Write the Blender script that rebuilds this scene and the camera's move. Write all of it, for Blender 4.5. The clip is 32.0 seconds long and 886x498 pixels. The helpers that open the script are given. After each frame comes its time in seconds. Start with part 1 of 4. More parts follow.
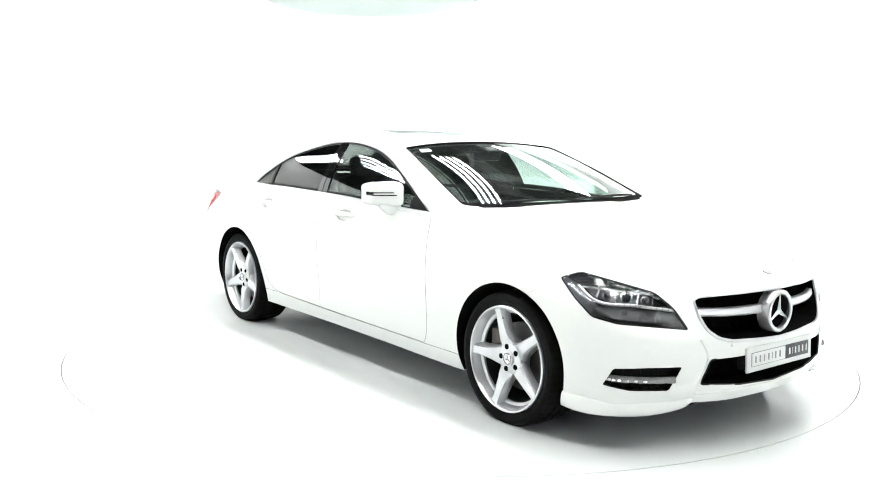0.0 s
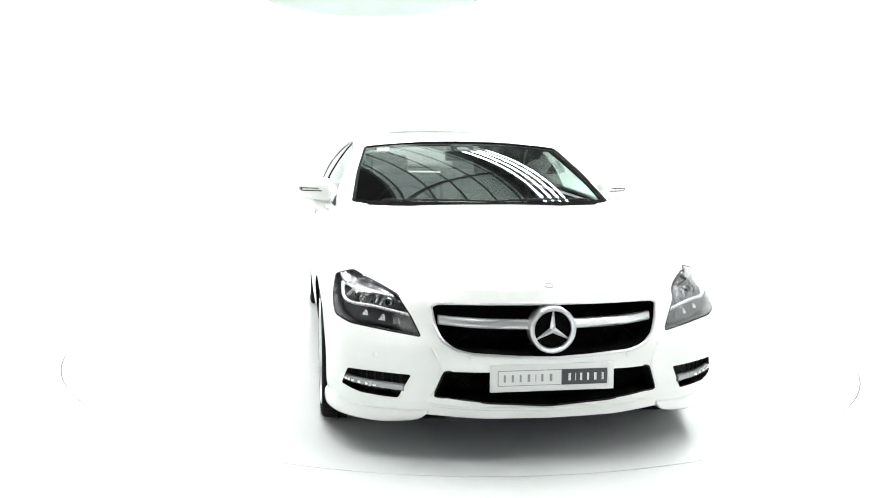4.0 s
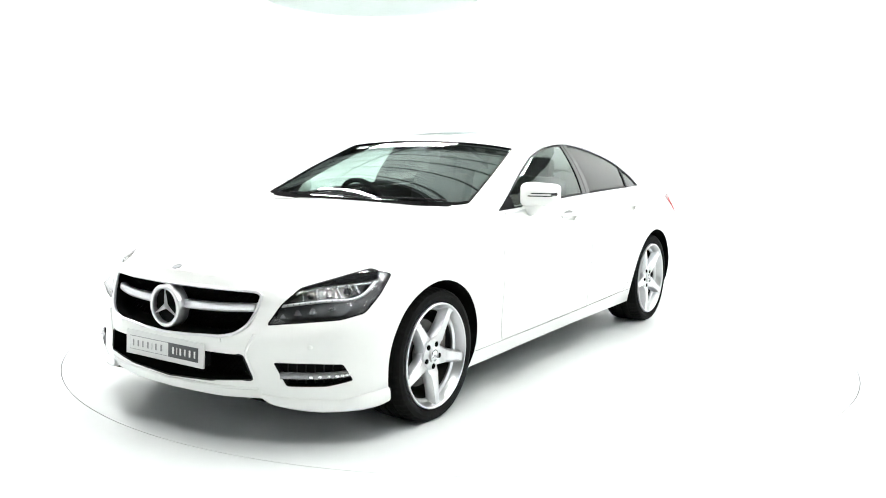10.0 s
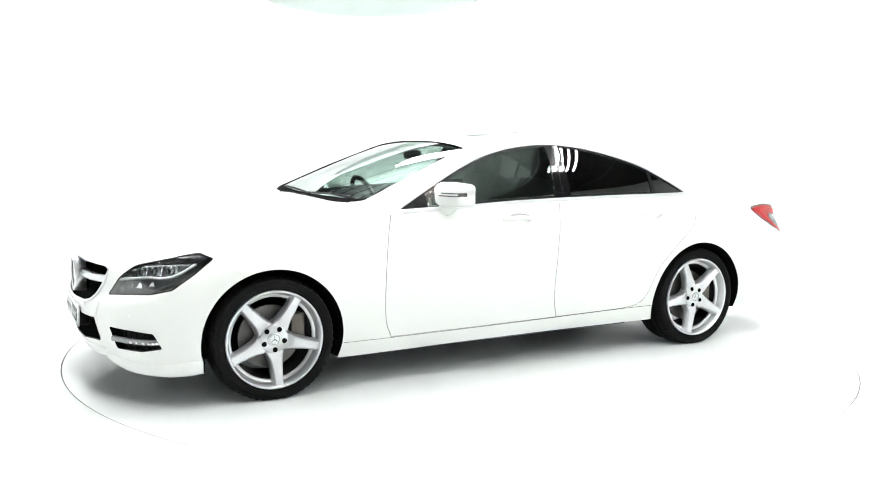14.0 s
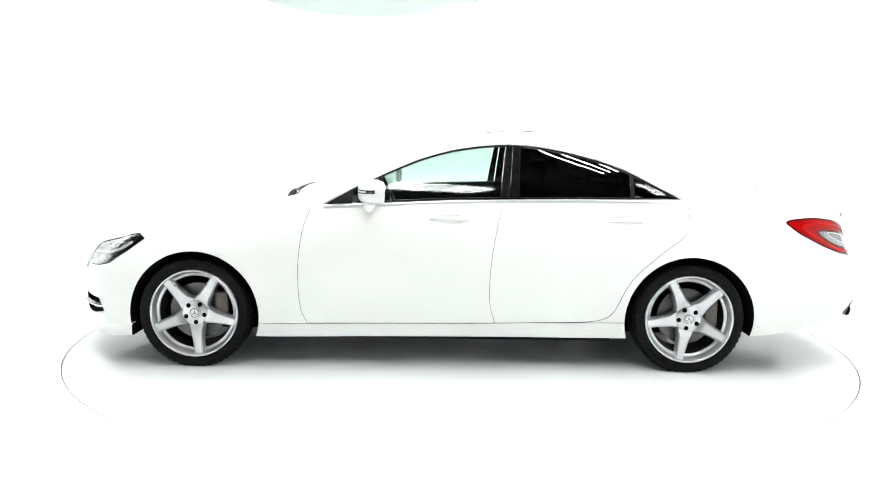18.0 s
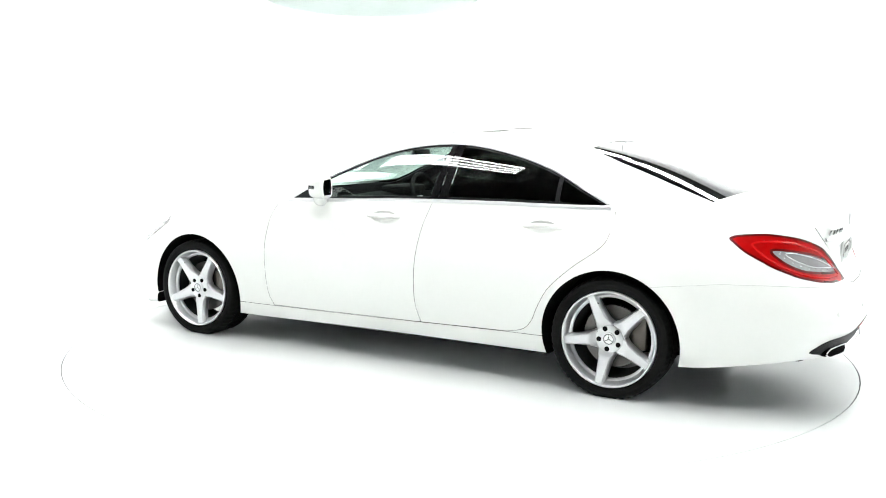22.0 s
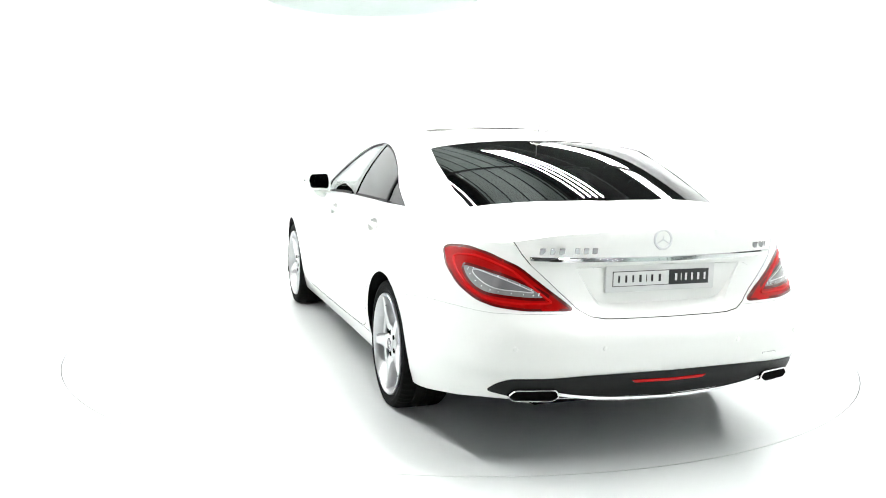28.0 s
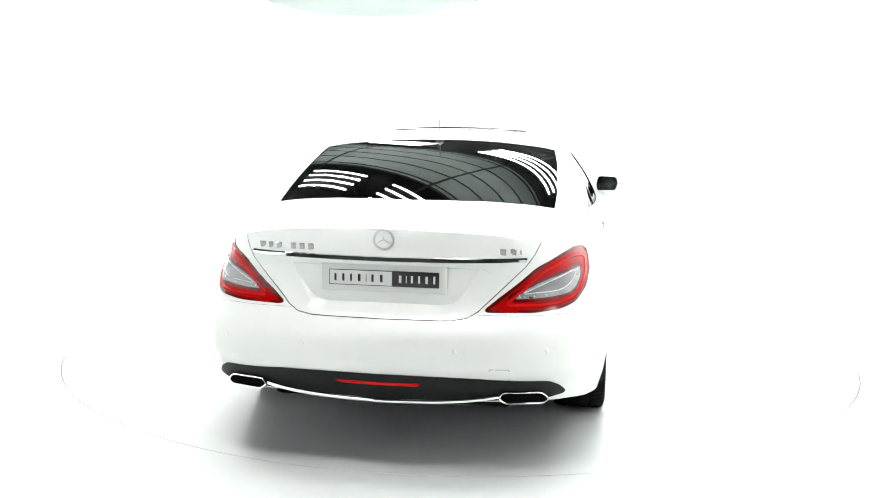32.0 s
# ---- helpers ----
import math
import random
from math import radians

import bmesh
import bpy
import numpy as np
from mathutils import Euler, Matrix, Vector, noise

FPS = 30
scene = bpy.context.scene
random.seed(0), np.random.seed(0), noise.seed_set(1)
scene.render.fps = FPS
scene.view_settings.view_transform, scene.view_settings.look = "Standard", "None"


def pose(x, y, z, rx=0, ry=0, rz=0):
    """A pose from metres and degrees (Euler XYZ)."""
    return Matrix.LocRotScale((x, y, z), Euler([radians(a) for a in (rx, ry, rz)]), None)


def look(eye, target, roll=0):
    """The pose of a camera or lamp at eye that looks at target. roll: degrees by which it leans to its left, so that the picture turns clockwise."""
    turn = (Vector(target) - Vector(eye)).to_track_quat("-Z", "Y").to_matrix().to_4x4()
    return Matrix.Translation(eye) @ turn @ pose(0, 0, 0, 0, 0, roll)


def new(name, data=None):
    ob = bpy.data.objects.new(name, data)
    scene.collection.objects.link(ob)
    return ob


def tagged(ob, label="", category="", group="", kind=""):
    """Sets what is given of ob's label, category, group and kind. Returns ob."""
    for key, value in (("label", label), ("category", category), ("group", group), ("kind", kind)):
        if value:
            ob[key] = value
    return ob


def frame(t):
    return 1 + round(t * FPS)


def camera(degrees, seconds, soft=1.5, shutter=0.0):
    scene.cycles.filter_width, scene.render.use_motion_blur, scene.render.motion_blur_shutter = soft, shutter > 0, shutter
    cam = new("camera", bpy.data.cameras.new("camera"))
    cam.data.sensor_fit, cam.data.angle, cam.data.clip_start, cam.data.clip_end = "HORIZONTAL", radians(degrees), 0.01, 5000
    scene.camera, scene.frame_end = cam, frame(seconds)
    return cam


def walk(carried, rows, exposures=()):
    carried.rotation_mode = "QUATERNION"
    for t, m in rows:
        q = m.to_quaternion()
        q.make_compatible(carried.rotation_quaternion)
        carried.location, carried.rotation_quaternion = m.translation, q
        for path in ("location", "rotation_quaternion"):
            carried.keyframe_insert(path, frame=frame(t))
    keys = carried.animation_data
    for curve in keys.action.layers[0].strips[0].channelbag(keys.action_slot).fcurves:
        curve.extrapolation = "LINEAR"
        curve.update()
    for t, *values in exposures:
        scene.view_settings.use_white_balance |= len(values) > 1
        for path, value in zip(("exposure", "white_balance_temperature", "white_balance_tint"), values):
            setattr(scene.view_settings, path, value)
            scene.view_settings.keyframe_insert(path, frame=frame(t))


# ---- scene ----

from mathutils.bvhtree import BVHTree

TURN_START, TURN_RATE = -50.99, -7.1166      # the turntable's heading in degrees, and degrees a second
OFFSET = (0.1105, -0.0536, 0.0)              # the car's middle, off the turntable's axis
EYE = (0.0, -5.913, 1.377)
YAW, PITCH = radians(1.054), radians(-7.52)

cam = camera(53.0, 32.0, soft=1.0)
AIM = (EYE[0] - math.sin(YAW) * math.cos(PITCH), EYE[1] + math.cos(YAW) * math.cos(PITCH), EYE[2] + math.sin(PITCH))
walk(cam, [(0, look(EYE, AIM, 0.707)), (32, look(EYE, AIM, 0.707))], exposures=[(0, 1.1), (32, 1.1)])

# ---- world ----
world = bpy.data.worlds.new("world")
scene.world = world
world.use_nodes = True
world.node_tree.nodes["Background"].inputs["Color"].default_value = (0.8, 0.9, 1.0, 1)
world.node_tree.nodes["Background"].inputs["Strength"].default_value = 0.05
TUBE_POWER = 46.0
GRID_TURN = 37.0                             # the lamp rows' heading; a row runs along the turned y axis


# ---- materials ----
def material(name, color, rough=0.5, metal=0.0, coat=0.0, vary=0.06, scale=8.0, bump=0.0, bump_scale=200.0, rough_vary=0.08, spec=0.5):
    """A surface with colour and gloss that vary at two scales, and a fine relief."""
    m = bpy.data.materials.new(name)
    m.use_nodes = True
    nt = m.node_tree
    b = nt.nodes["Principled BSDF"]
    b.inputs["Metallic"].default_value = metal
    b.inputs["Coat Weight"].default_value = coat
    b.inputs["Coat Roughness"].default_value = 0.03
    b.inputs["IOR"].default_value = 1.5
    b.inputs["Specular IOR Level"].default_value = spec
    co = nt.nodes.new("ShaderNodeTexCoord")
    n1, n2 = nt.nodes.new("ShaderNodeTexNoise"), nt.nodes.new("ShaderNodeTexNoise")
    n1.inputs["Scale"].default_value, n2.inputs["Scale"].default_value = scale, scale * 14
    n1.inputs["Detail"].default_value = n2.inputs["Detail"].default_value = 4
    add = nt.nodes.new("ShaderNodeMath")
    add.operation = "ADD"
    for i, n in enumerate((n1, n2)):
        nt.links.new(co.outputs["Object"], n.inputs["Vector"])
        nt.links.new(n.outputs["Fac"], add.inputs[i])
    ramp = nt.nodes.new("ShaderNodeMapRange")
    ramp.inputs["From Min"].default_value, ramp.inputs["From Max"].default_value = 0.6, 1.4
    ramp.inputs["To Min"].default_value, ramp.inputs["To Max"].default_value = 1 - vary, 1 + vary
    nt.links.new(add.outputs[0], ramp.inputs["Value"])
    mul = nt.nodes.new("ShaderNodeVectorMath")
    mul.operation = "SCALE"
    mul.inputs[0].default_value = color
    nt.links.new(ramp.outputs["Result"], mul.inputs["Scale"])
    nt.links.new(mul.outputs[0], b.inputs["Base Color"])
    r = nt.nodes.new("ShaderNodeMapRange")
    r.inputs["From Min"].default_value, r.inputs["From Max"].default_value = 0.3, 0.7
    r.inputs["To Min"].default_value, r.inputs["To Max"].default_value = max(0.0, rough * (1 - rough_vary)), min(1.0, rough * (1 + rough_vary))
    nt.links.new(n1.outputs["Fac"], r.inputs["Value"])
    nt.links.new(r.outputs["Result"], b.inputs["Roughness"])
    if bump:
        n3, bp = nt.nodes.new("ShaderNodeTexNoise"), nt.nodes.new("ShaderNodeBump")
        n3.inputs["Scale"].default_value = bump_scale
        bp.inputs["Strength"].default_value, bp.inputs["Distance"].default_value = bump, 0.002
        nt.links.new(co.outputs["Object"], n3.inputs["Vector"])
        nt.links.new(n3.outputs["Fac"], bp.inputs["Height"])
        nt.links.new(bp.outputs["Normal"], b.inputs["Normal"])
    return m


def glass_material(name, tint, ior=1.5):
    """Clear glass: the tint colours what passes through it, not what it mirrors."""
    m = bpy.data.materials.new(name)
    m.use_nodes = True
    b = m.node_tree.nodes["Principled BSDF"]
    b.inputs["Base Color"].default_value = (*tint, 1)
    b.inputs["Transmission Weight"].default_value = 1.0
    b.inputs["Roughness"].default_value = 0.0
    b.inputs["IOR"].default_value = ior
    return m


def glow_material(name, color, strength):
    m = bpy.data.materials.new(name)
    m.use_nodes = True
    b = m.node_tree.nodes["Principled BSDF"]
    b.inputs["Emission Color"].default_value = (*color, 1)
    b.inputs["Emission Strength"].default_value = strength
    b.inputs["Base Color"].default_value = (0.8, 0.8, 0.8, 1)
    return m


PAINT = material("white car paint", (0.76, 0.772, 0.748), 0.3, 0, 1.0, 0.012, 3, 0.0)
FLOOR = material("white floor paint", (0.63, 0.655, 0.645), 0.17, 0, 0.0, 0.012, 1.2, 0.012, 60, 0.2, 0.15)
WALL = material("white wall paint", (0.69, 0.705, 0.70), 0.8, 0, 0.0, 0.015, 0.7, 0.1, 120)
ROOF = material("pale grey roof sheet", (0.46, 0.52, 0.50), 0.5, 0, 0, 0.06, 0.8)
DARKROOF = material("dark roof sheet", (0.025, 0.028, 0.027), 0.7, 0, 0, 0.15, 0.8)
STEEL = material("dark painted steel", (0.05, 0.055, 0.055), 0.5, 0, 0, 0.1, 2)
TUBE = glow_material("fluorescent tube", (1.0, 1.0, 1.0), TUBE_POWER)
RUBBER = material("tyre rubber", (0.008, 0.0083, 0.008), 0.75, 0, 0, 0.25, 12, 0.4, 300, spec=0.06)
ALLOY = material("silver alloy paint", (0.61, 0.615, 0.625), 0.3, 0.85, 0.0, 0.03, 6)
CHROME = material("chrome", (0.78, 0.79, 0.80), 0.07, 1.0, 0, 0.02, 10)
BLACK = material("black plastic", (0.005, 0.005, 0.0055), 0.45, 0, 0, 0.2, 20, 0.2, 400, spec=0.15)
LINER = material("black felt liner", (0.003, 0.003, 0.003), 0.95, 0, 0, 0.3, 20, 0.3, 200, spec=0.05)
CABIN = material("black leather", (0.004, 0.0044, 0.0043), 0.9, 0, 0, 0.2, 20, 0.3, 300, spec=0.03)
DARKGREY = material("dark grey bumper plastic", (0.008, 0.0085, 0.0085), 0.5, 0, 0, 0.15, 20, 0.2, 400, spec=0.2)
CLEAR = glass_material("green tinted glass", (0.70, 0.83, 0.78))
SCREEN = glass_material("clear windscreen glass", (0.77, 0.89, 0.84))
PRIVACY = glass_material("black privacy glass", (0.02, 0.022, 0.02))
GLOSSBLACK = material("gloss black", (0.005, 0.005, 0.0055), 0.06, 0, 0.4, 0.1, 10)
LAMPGREY = material("grey lamp plastic", (0.05, 0.052, 0.054), 0.35, 0.3, 0, 0.1, 20)
LAMPCHROME = material("satin lamp chrome", (0.5, 0.51, 0.52), 0.2, 0.9, 0, 0.05, 20)
LENS = glass_material("clear lamp cover", (0.93, 0.95, 0.95), 1.4)
DARKLENS = material("dark lens glass", (0.03, 0.032, 0.035), 0.05, 0, 1.0, 0.1, 20)
WHITEPLASTIC = material("white plastic", (0.75, 0.76, 0.76), 0.3, 0, 0.3, 0.03, 20)
RED = material("red lamp plastic", (0.34, 0.002, 0.002), 0.14, 0, 0.12, 0.08, 14, spec=0.12)
REDBRIGHT = material("bright red lamp plastic", (0.48, 0.004, 0.004), 0.25, 0, 0.1, 0.06, 20, spec=0.2)
LAMPMID = material("mid grey lamp plastic", (0.12, 0.123, 0.127), 0.3, 0.4, 0, 0.1, 20)
REDDARK = material("deep red lamp plastic", (0.10, 0.001, 0.001), 0.2, 0, 0.2, 0.1, 20)
CLEARLENS = material("ribbed clear lens", (0.30, 0.295, 0.298), 0.2, 0.3, 0.4, 0.15, 30, 0.6, 120)
GUIDE = material("frosted light guide", (0.5, 0.505, 0.51), 0.3, 0.1, 0.4, 0.06, 40)
LENSCORE = material("pale lens core", (0.19, 0.19, 0.195), 0.15, 0.2, 0.6, 0.1, 30, 0.3, 90)
DARKCHROME = material("smoked chrome", (0.33, 0.335, 0.34), 0.18, 1.0, 0, 0.05, 20)
SILVER = material("silver paint", (0.64, 0.645, 0.655), 0.3, 0.8, 0.0, 0.03, 20)
# dark colour stands in for the dark surroundings the door mirrors reflect
MIRROR = material("mirror glass with dark reflection in its colour", (0.20, 0.205, 0.21), 0.04, 1.0, 0, 0.02, 10)
FOGBAR = material("clear light bar", (0.26, 0.265, 0.27), 0.2, 0.5, 0.5, 0.25, 60)
PLATE = material("silver plate", (0.60, 0.61, 0.60), 0.45, 0.0, 0, 0.04, 20)
PLATEGREY = material("grey plate ink", (0.22, 0.23, 0.23), 0.5)
PLATEDARK = material("dark plate ink", (0.045, 0.048, 0.05), 0.45)
PLATEINK = material("black plate ink", (0.008, 0.0083, 0.0085), 0.3)
CALIPER = material("grey brake caliper", (0.14, 0.125, 0.11), 0.5, 0.4, 0, 0.15, 20)
BRAKE = material("cast iron brake disc", (0.13, 0.125, 0.12), 0.4, 0.7, 0, 0.15, 15)
BARREL = material("dark wheel barrel", (0.010, 0.010, 0.0105), 0.6, 0.2, 0, 0.2, 15)


# ---- mesh helpers ----
def finish(bm, name, smooth=40):
    """Turns a bmesh into a mesh, smooth but for edges sharper than the angle."""
    me = bpy.data.meshes.new(name)
    bm.to_mesh(me)
    bm.free()
    for p in me.polygons:
        p.use_smooth = smooth > 0
    if smooth:
        me.set_sharp_from_angle(angle=radians(smooth))
    return me


def part(name, shape, mat, parent=None, label="", smooth=40, at=None):
    """Links a bmesh or a mesh as one object under a thing or a part."""
    me = finish(shape, name, smooth) if isinstance(shape, bmesh.types.BMesh) else shape
    if mat is not None:
        me.materials.clear()
        me.materials.append(mat)
    ob = new(name, me)
    if parent is not None:
        ob.parent = parent
    if at is not None:
        ob.matrix_basis = at
    return tagged(ob, label)


def box(sx, sy, sz, at=(0, 0, 0), bevel=0.0, bm=None, turn=None):
    bm = bm or bmesh.new()
    m = Matrix.Translation(at) @ (turn or Matrix()) @ Matrix.Diagonal((sx, sy, sz, 1))
    made = bmesh.ops.create_cube(bm, size=1, matrix=m)["verts"]
    if bevel:
        edges = {e for v in made for e in v.link_edges}
        bmesh.ops.bevel(bm, geom=list(edges), offset=bevel, segments=2, affect="EDGES", profile=0.5)
    return bm


def spin(profile, steps=48, axis="y", bm=None, closed=False):
    """A turned body: profile is rows of (radius, height along the axis)."""
    bm = bm or bmesh.new()
    rings = []
    for r, h in profile:
        ring = []
        for k in range(steps):
            a = 2 * math.pi * k / steps
            c, s = r * math.cos(a), r * math.sin(a)
            ring.append(bm.verts.new({"y": (c, h, s), "z": (c, s, h), "x": (h, c, s)}[axis]))
        rings.append(ring)
    pairs = list(zip(rings, rings[1:])) + ([(rings[-1], rings[0])] if closed else [])
    for a, b in pairs:
        for k in range(steps):
            bm.faces.new((a[k], a[(k + 1) % steps], b[(k + 1) % steps], b[k]))
    if not closed:
        for ring in (rings[0], rings[-1]):
            if (ring[0].co - ring[steps // 2].co).length > 1e-5:
                bm.faces.new(ring)
    bmesh.ops.recalc_face_normals(bm, faces=bm.faces)
    return bm


def tube(points, radius, sides=8, closed=False, bm=None, flat=1.0):
    """A round bar along points; flat squeezes it across."""
    bm = bm or bmesh.new()
    pts = [Vector(p) for p in points]
    n, rings = len(pts), []
    up = Vector((0, 0, 1))
    for i, p in enumerate(pts):
        a = pts[i - 1] if (i or closed) else p
        b = pts[(i + 1) % n] if (i < n - 1 or closed) else p
        d = (b - a).normalized()
        side = d.cross(up)
        side = side.normalized() if side.length > 1e-3 else Vector((1, 0, 0))
        top = side.cross(d).normalized()
        rings.append([bm.verts.new(p + radius * (side * math.cos(2 * math.pi * k / sides) * flat + top * math.sin(2 * math.pi * k / sides))) for k in range(sides)])
    for i in range(n if closed else n - 1):
        a, b = rings[i], rings[(i + 1) % n]
        for k in range(sides):
            bm.faces.new((a[k], a[(k + 1) % sides], b[(k + 1) % sides], b[k]))
    if not closed:
        bm.faces.new(rings[0]), bm.faces.new(rings[-1])
    bmesh.ops.recalc_face_normals(bm, faces=bm.faces)
    return bm


def pchip(xs, ys, q):
    """A smooth curve through (xs, ys) that never overshoots, at q."""
    xs, ys, q = (np.asarray(a, float) for a in (xs, ys, q))
    h, d = np.diff(xs), np.diff(ys) / np.diff(xs)
    m = np.zeros(len(xs))
    m[0], m[-1] = d[0], d[-1]
    same = d[:-1] * d[1:] > 0
    w1, w2 = 2 * h[1:] + h[:-1], h[1:] + 2 * h[:-1]
    with np.errstate(divide="ignore", invalid="ignore"):
        m[1:-1] = np.where(same, (w1 + w2) / (w1 / d[:-1] + w2 / d[1:]), 0)
    i = np.clip(np.searchsorted(xs, q) - 1, 0, len(h) - 1)
    t = (q - xs[i]) / h[i]
    return ((1 + 2 * t) * (1 - t) ** 2 * ys[i] + t * (1 - t) ** 2 * h[i] * m[i] + t * t * (3 - 2 * t) * ys[i + 1] + t * t * (t - 1) * h[i] * m[i + 1])


def grid_solid(rows):
    """A closed solid out of half a skin: rows[i][j] = (x, y, z), mirrored at y = 0."""
    bm = bmesh.new()
    for sign in (1, -1):
        vs = [[bm.verts.new((x, sign * y, z)) for x, y, z in row] for row in rows]
        for a, b in zip(vs, vs[1:]):
            for k in range(len(a) - 1):
                bm.faces.new((a[k], a[k + 1], b[k + 1], b[k]))
    bmesh.ops.remove_doubles(bm, verts=bm.verts, dist=2e-4)
    bmesh.ops.dissolve_degenerate(bm, edges=bm.edges, dist=1e-4)
    bmesh.ops.recalc_face_normals(bm, faces=bm.faces)
    return bm


def prism(outline, way):
    """A closed block: a flat outline of 3D points, pushed along way."""
    bm = bmesh.new()
    a = [bm.verts.new(p) for p in outline]
    b = [bm.verts.new(Vector(p) + Vector(way)) for p in outline]
    bm.faces.new(a), bm.faces.new(b)
    n = len(a)
    for k in range(n):
        bm.faces.new((a[k], a[(k + 1) % n], b[(k + 1) % n], b[k]))
    bmesh.ops.recalc_face_normals(bm, faces=bm.faces)
    return bm


def carve(me, cutter, operation="DIFFERENCE"):
    """The mesh me, cut by (or cut out of) the closed block cutter; a new mesh."""
    tool_mesh = bpy.data.meshes.new("tool")
    cutter.to_mesh(tool_mesh)
    cutter.free()
    a, b = bpy.data.objects.new("carved", me), bpy.data.objects.new("tool", tool_mesh)
    scene.collection.objects.link(a), scene.collection.objects.link(b)
    mod = a.modifiers.new("cut", "BOOLEAN")
    mod.operation, mod.object, mod.solver = operation, b, "MANIFOLD"
    dg = bpy.context.evaluated_depsgraph_get()
    made = bpy.data.meshes.new_from_object(a.evaluated_get(dg))
    bpy.data.objects.remove(a), bpy.data.objects.remove(b)
    bpy.data.meshes.remove(tool_mesh)
    return made


def smooth_mesh(me, angle=35):
    for p in me.polygons:
        p.use_smooth = True
    me.set_sharp_from_angle(angle=radians(angle))
    return me


# ---- the studio ----
def studio():
    bm = bmesh.new()
    # floor with a round hole for the turntable
    inner, outer, n = 2.4840, 17.0, 160
    ring = [[bm.verts.new((r * math.cos(2 * math.pi * k / n), r * math.sin(2 * math.pi * k / n), z)) for k in range(n)] for r, z in ((inner, -0.12), (inner, 0.0), (outer, 0.0))]
    for a, b in zip(ring, ring[1:]):
        for k in range(n):
            bm.faces.new((a[k], a[(k + 1) % n], b[(k + 1) % n], b[k]))
    bm.faces.new(ring[0])
    bmesh.ops.recalc_face_normals(bm, faces=bm.faces)
    tagged(part("floor", bm, FLOOR, None, "white painted studio floor", 30), category="floor", kind="structure")
    # curved wall that rolls into the floor
    bm = bmesh.new()
    prof = [(7.0 + 1.2 * math.sin(a), -0.004 + 1.2 - 1.2 * math.cos(a)) for a in np.linspace(0, math.pi / 2, 12)] + [(8.2, 2.4), (8.2, 4.9)]
    prof += [(8.3, 4.9), (8.3, -0.004)]
    # open towards the camera's side to cut bounce; top slopes and dips to shape glass reflections
    def wall_top(a):
        return 0.7 * math.cos(a - radians(20)) - 1.25 * math.exp(-((a - radians(110)) / radians(16)) ** 2)

    turns = [radians(-67 + 314 * k / 80) for k in range(81)]
    rings = [[bm.verts.new((r * math.cos(a), r * math.sin(a), z + (wall_top(a) if z > 4 else 0))) for a in turns] for r, z in prof]
    for a, b in zip(rings, rings[1:]):
        for k in range(80):
            bm.faces.new((a[k], a[k + 1], b[k + 1], b[k]))
    for k in (0, 80):
        bm.faces.new([ring[k] for ring in rings])
    bmesh.ops.recalc_face_normals(bm, faces=bm.faces)
    tagged(part("wall_curved", bm, WALL, None, "white curved studio backdrop wall", 30), category="wall", kind="structure")
    # added ellipsoid: stands in for soft grey shade at the backdrop's top
    tagged(part("baffle", spin([(1.6 * math.sin(a), -0.32 * math.cos(a)) for a in np.linspace(0.02, math.pi - 0.02, 14)], 48, "z"), ROOF, None, "rounded pale grey ellipsoid added as a shaded patch before the backdrop", 60, Matrix.Translation((-1.3, 6.9, 3.30)) @ Matrix.Diagonal((1, 0.4, 1, 1))), category="baffle", kind="structure")
    # dark roof, turned against the room, with one pale strip of ribbed sheet between two rows of lamps
    turn = pose(0, 0, 0, 0, 0, GRID_TURN)
    bm = box(40, 40, 0.1, (0, 0, 5.75), 0, None, turn)
    tagged(part("ceiling", bm, DARKROOF, None, "dark warehouse roof", 0), category="ceiling", kind="structure")
    bm = box(1.75, 34, 0.06, turn @ Vector((1.78, 0, 5.45)), 0, None, turn)
    tagged(part("ceiling_strip", bm, ROOF, None, "pale grey ribbed roof sheet", 0), category="ceiling", kind="structure")
    bm = bmesh.new()
    for k in range(5):
        box(0.03, 34, 0.02, turn @ Vector((1.0 + 0.39 * k, 0, 5.405)), 0, bm, turn)
    for k in range(-3, 4):
        box(6.0, 0.04, 0.05, turn @ Vector((1.5, 2.1 + 4.2 * k, 5.37)), 0, bm, turn)
    for q in (-3.9, -1.3, 0.88, 2.68, 4.2):
        box(0.03, 34, 0.05, turn @ Vector((q, 0, 5.38)), 0, bm, turn)
    tagged(part("roof_beam", bm, STEEL, None, "dark steel roof beams", 0), category="beam", kind="structure")
    for name, sx, sy, x, y in (("wall_east", 0.2, 24, 12, 0), ("wall_west", 0.2, 24, -12, 0), ("wall_north", 24, 0.2, 0, 12), ("wall_south", 24, 0.2, 0, -12)):
        tagged(part(name, box(sx, sy, 5.6, (x, y, 2.8)), DARKROOF, None, "dark warehouse wall", 0), category="wall", kind="structure")


def light_bank(across, along, length, tubes=4, pitch=0.155, z=5.0):
    """One bank of tubes in the turned lamp grid."""
    base = new("strip_light")
    base.matrix_basis = pose(0, 0, 0, 0, 0, GRID_TURN) @ pose(across, along + length / 2, z)
    tagged(base, "bank of white fluorescent tubes hung under the roof", "light", "strip lights")
    w = tubes * pitch
    part("housing", box(w, length + 0.1, 0.02, (0, 0, 0.07), 0.004), LINER, base, "dark lamp tray")
    for k in range(tubes):
        a = (k - (tubes - 1) / 2) * pitch
        part("tube", tube([(a, -length / 2, 0), (a, length / 2, 0)], 0.0195, 8), TUBE, base)
    for s in (-1, 1):
        part("hanger", box(0.02, 0.02, 0.66, (0, s * length * 0.4, 0.39)), STEEL, base)


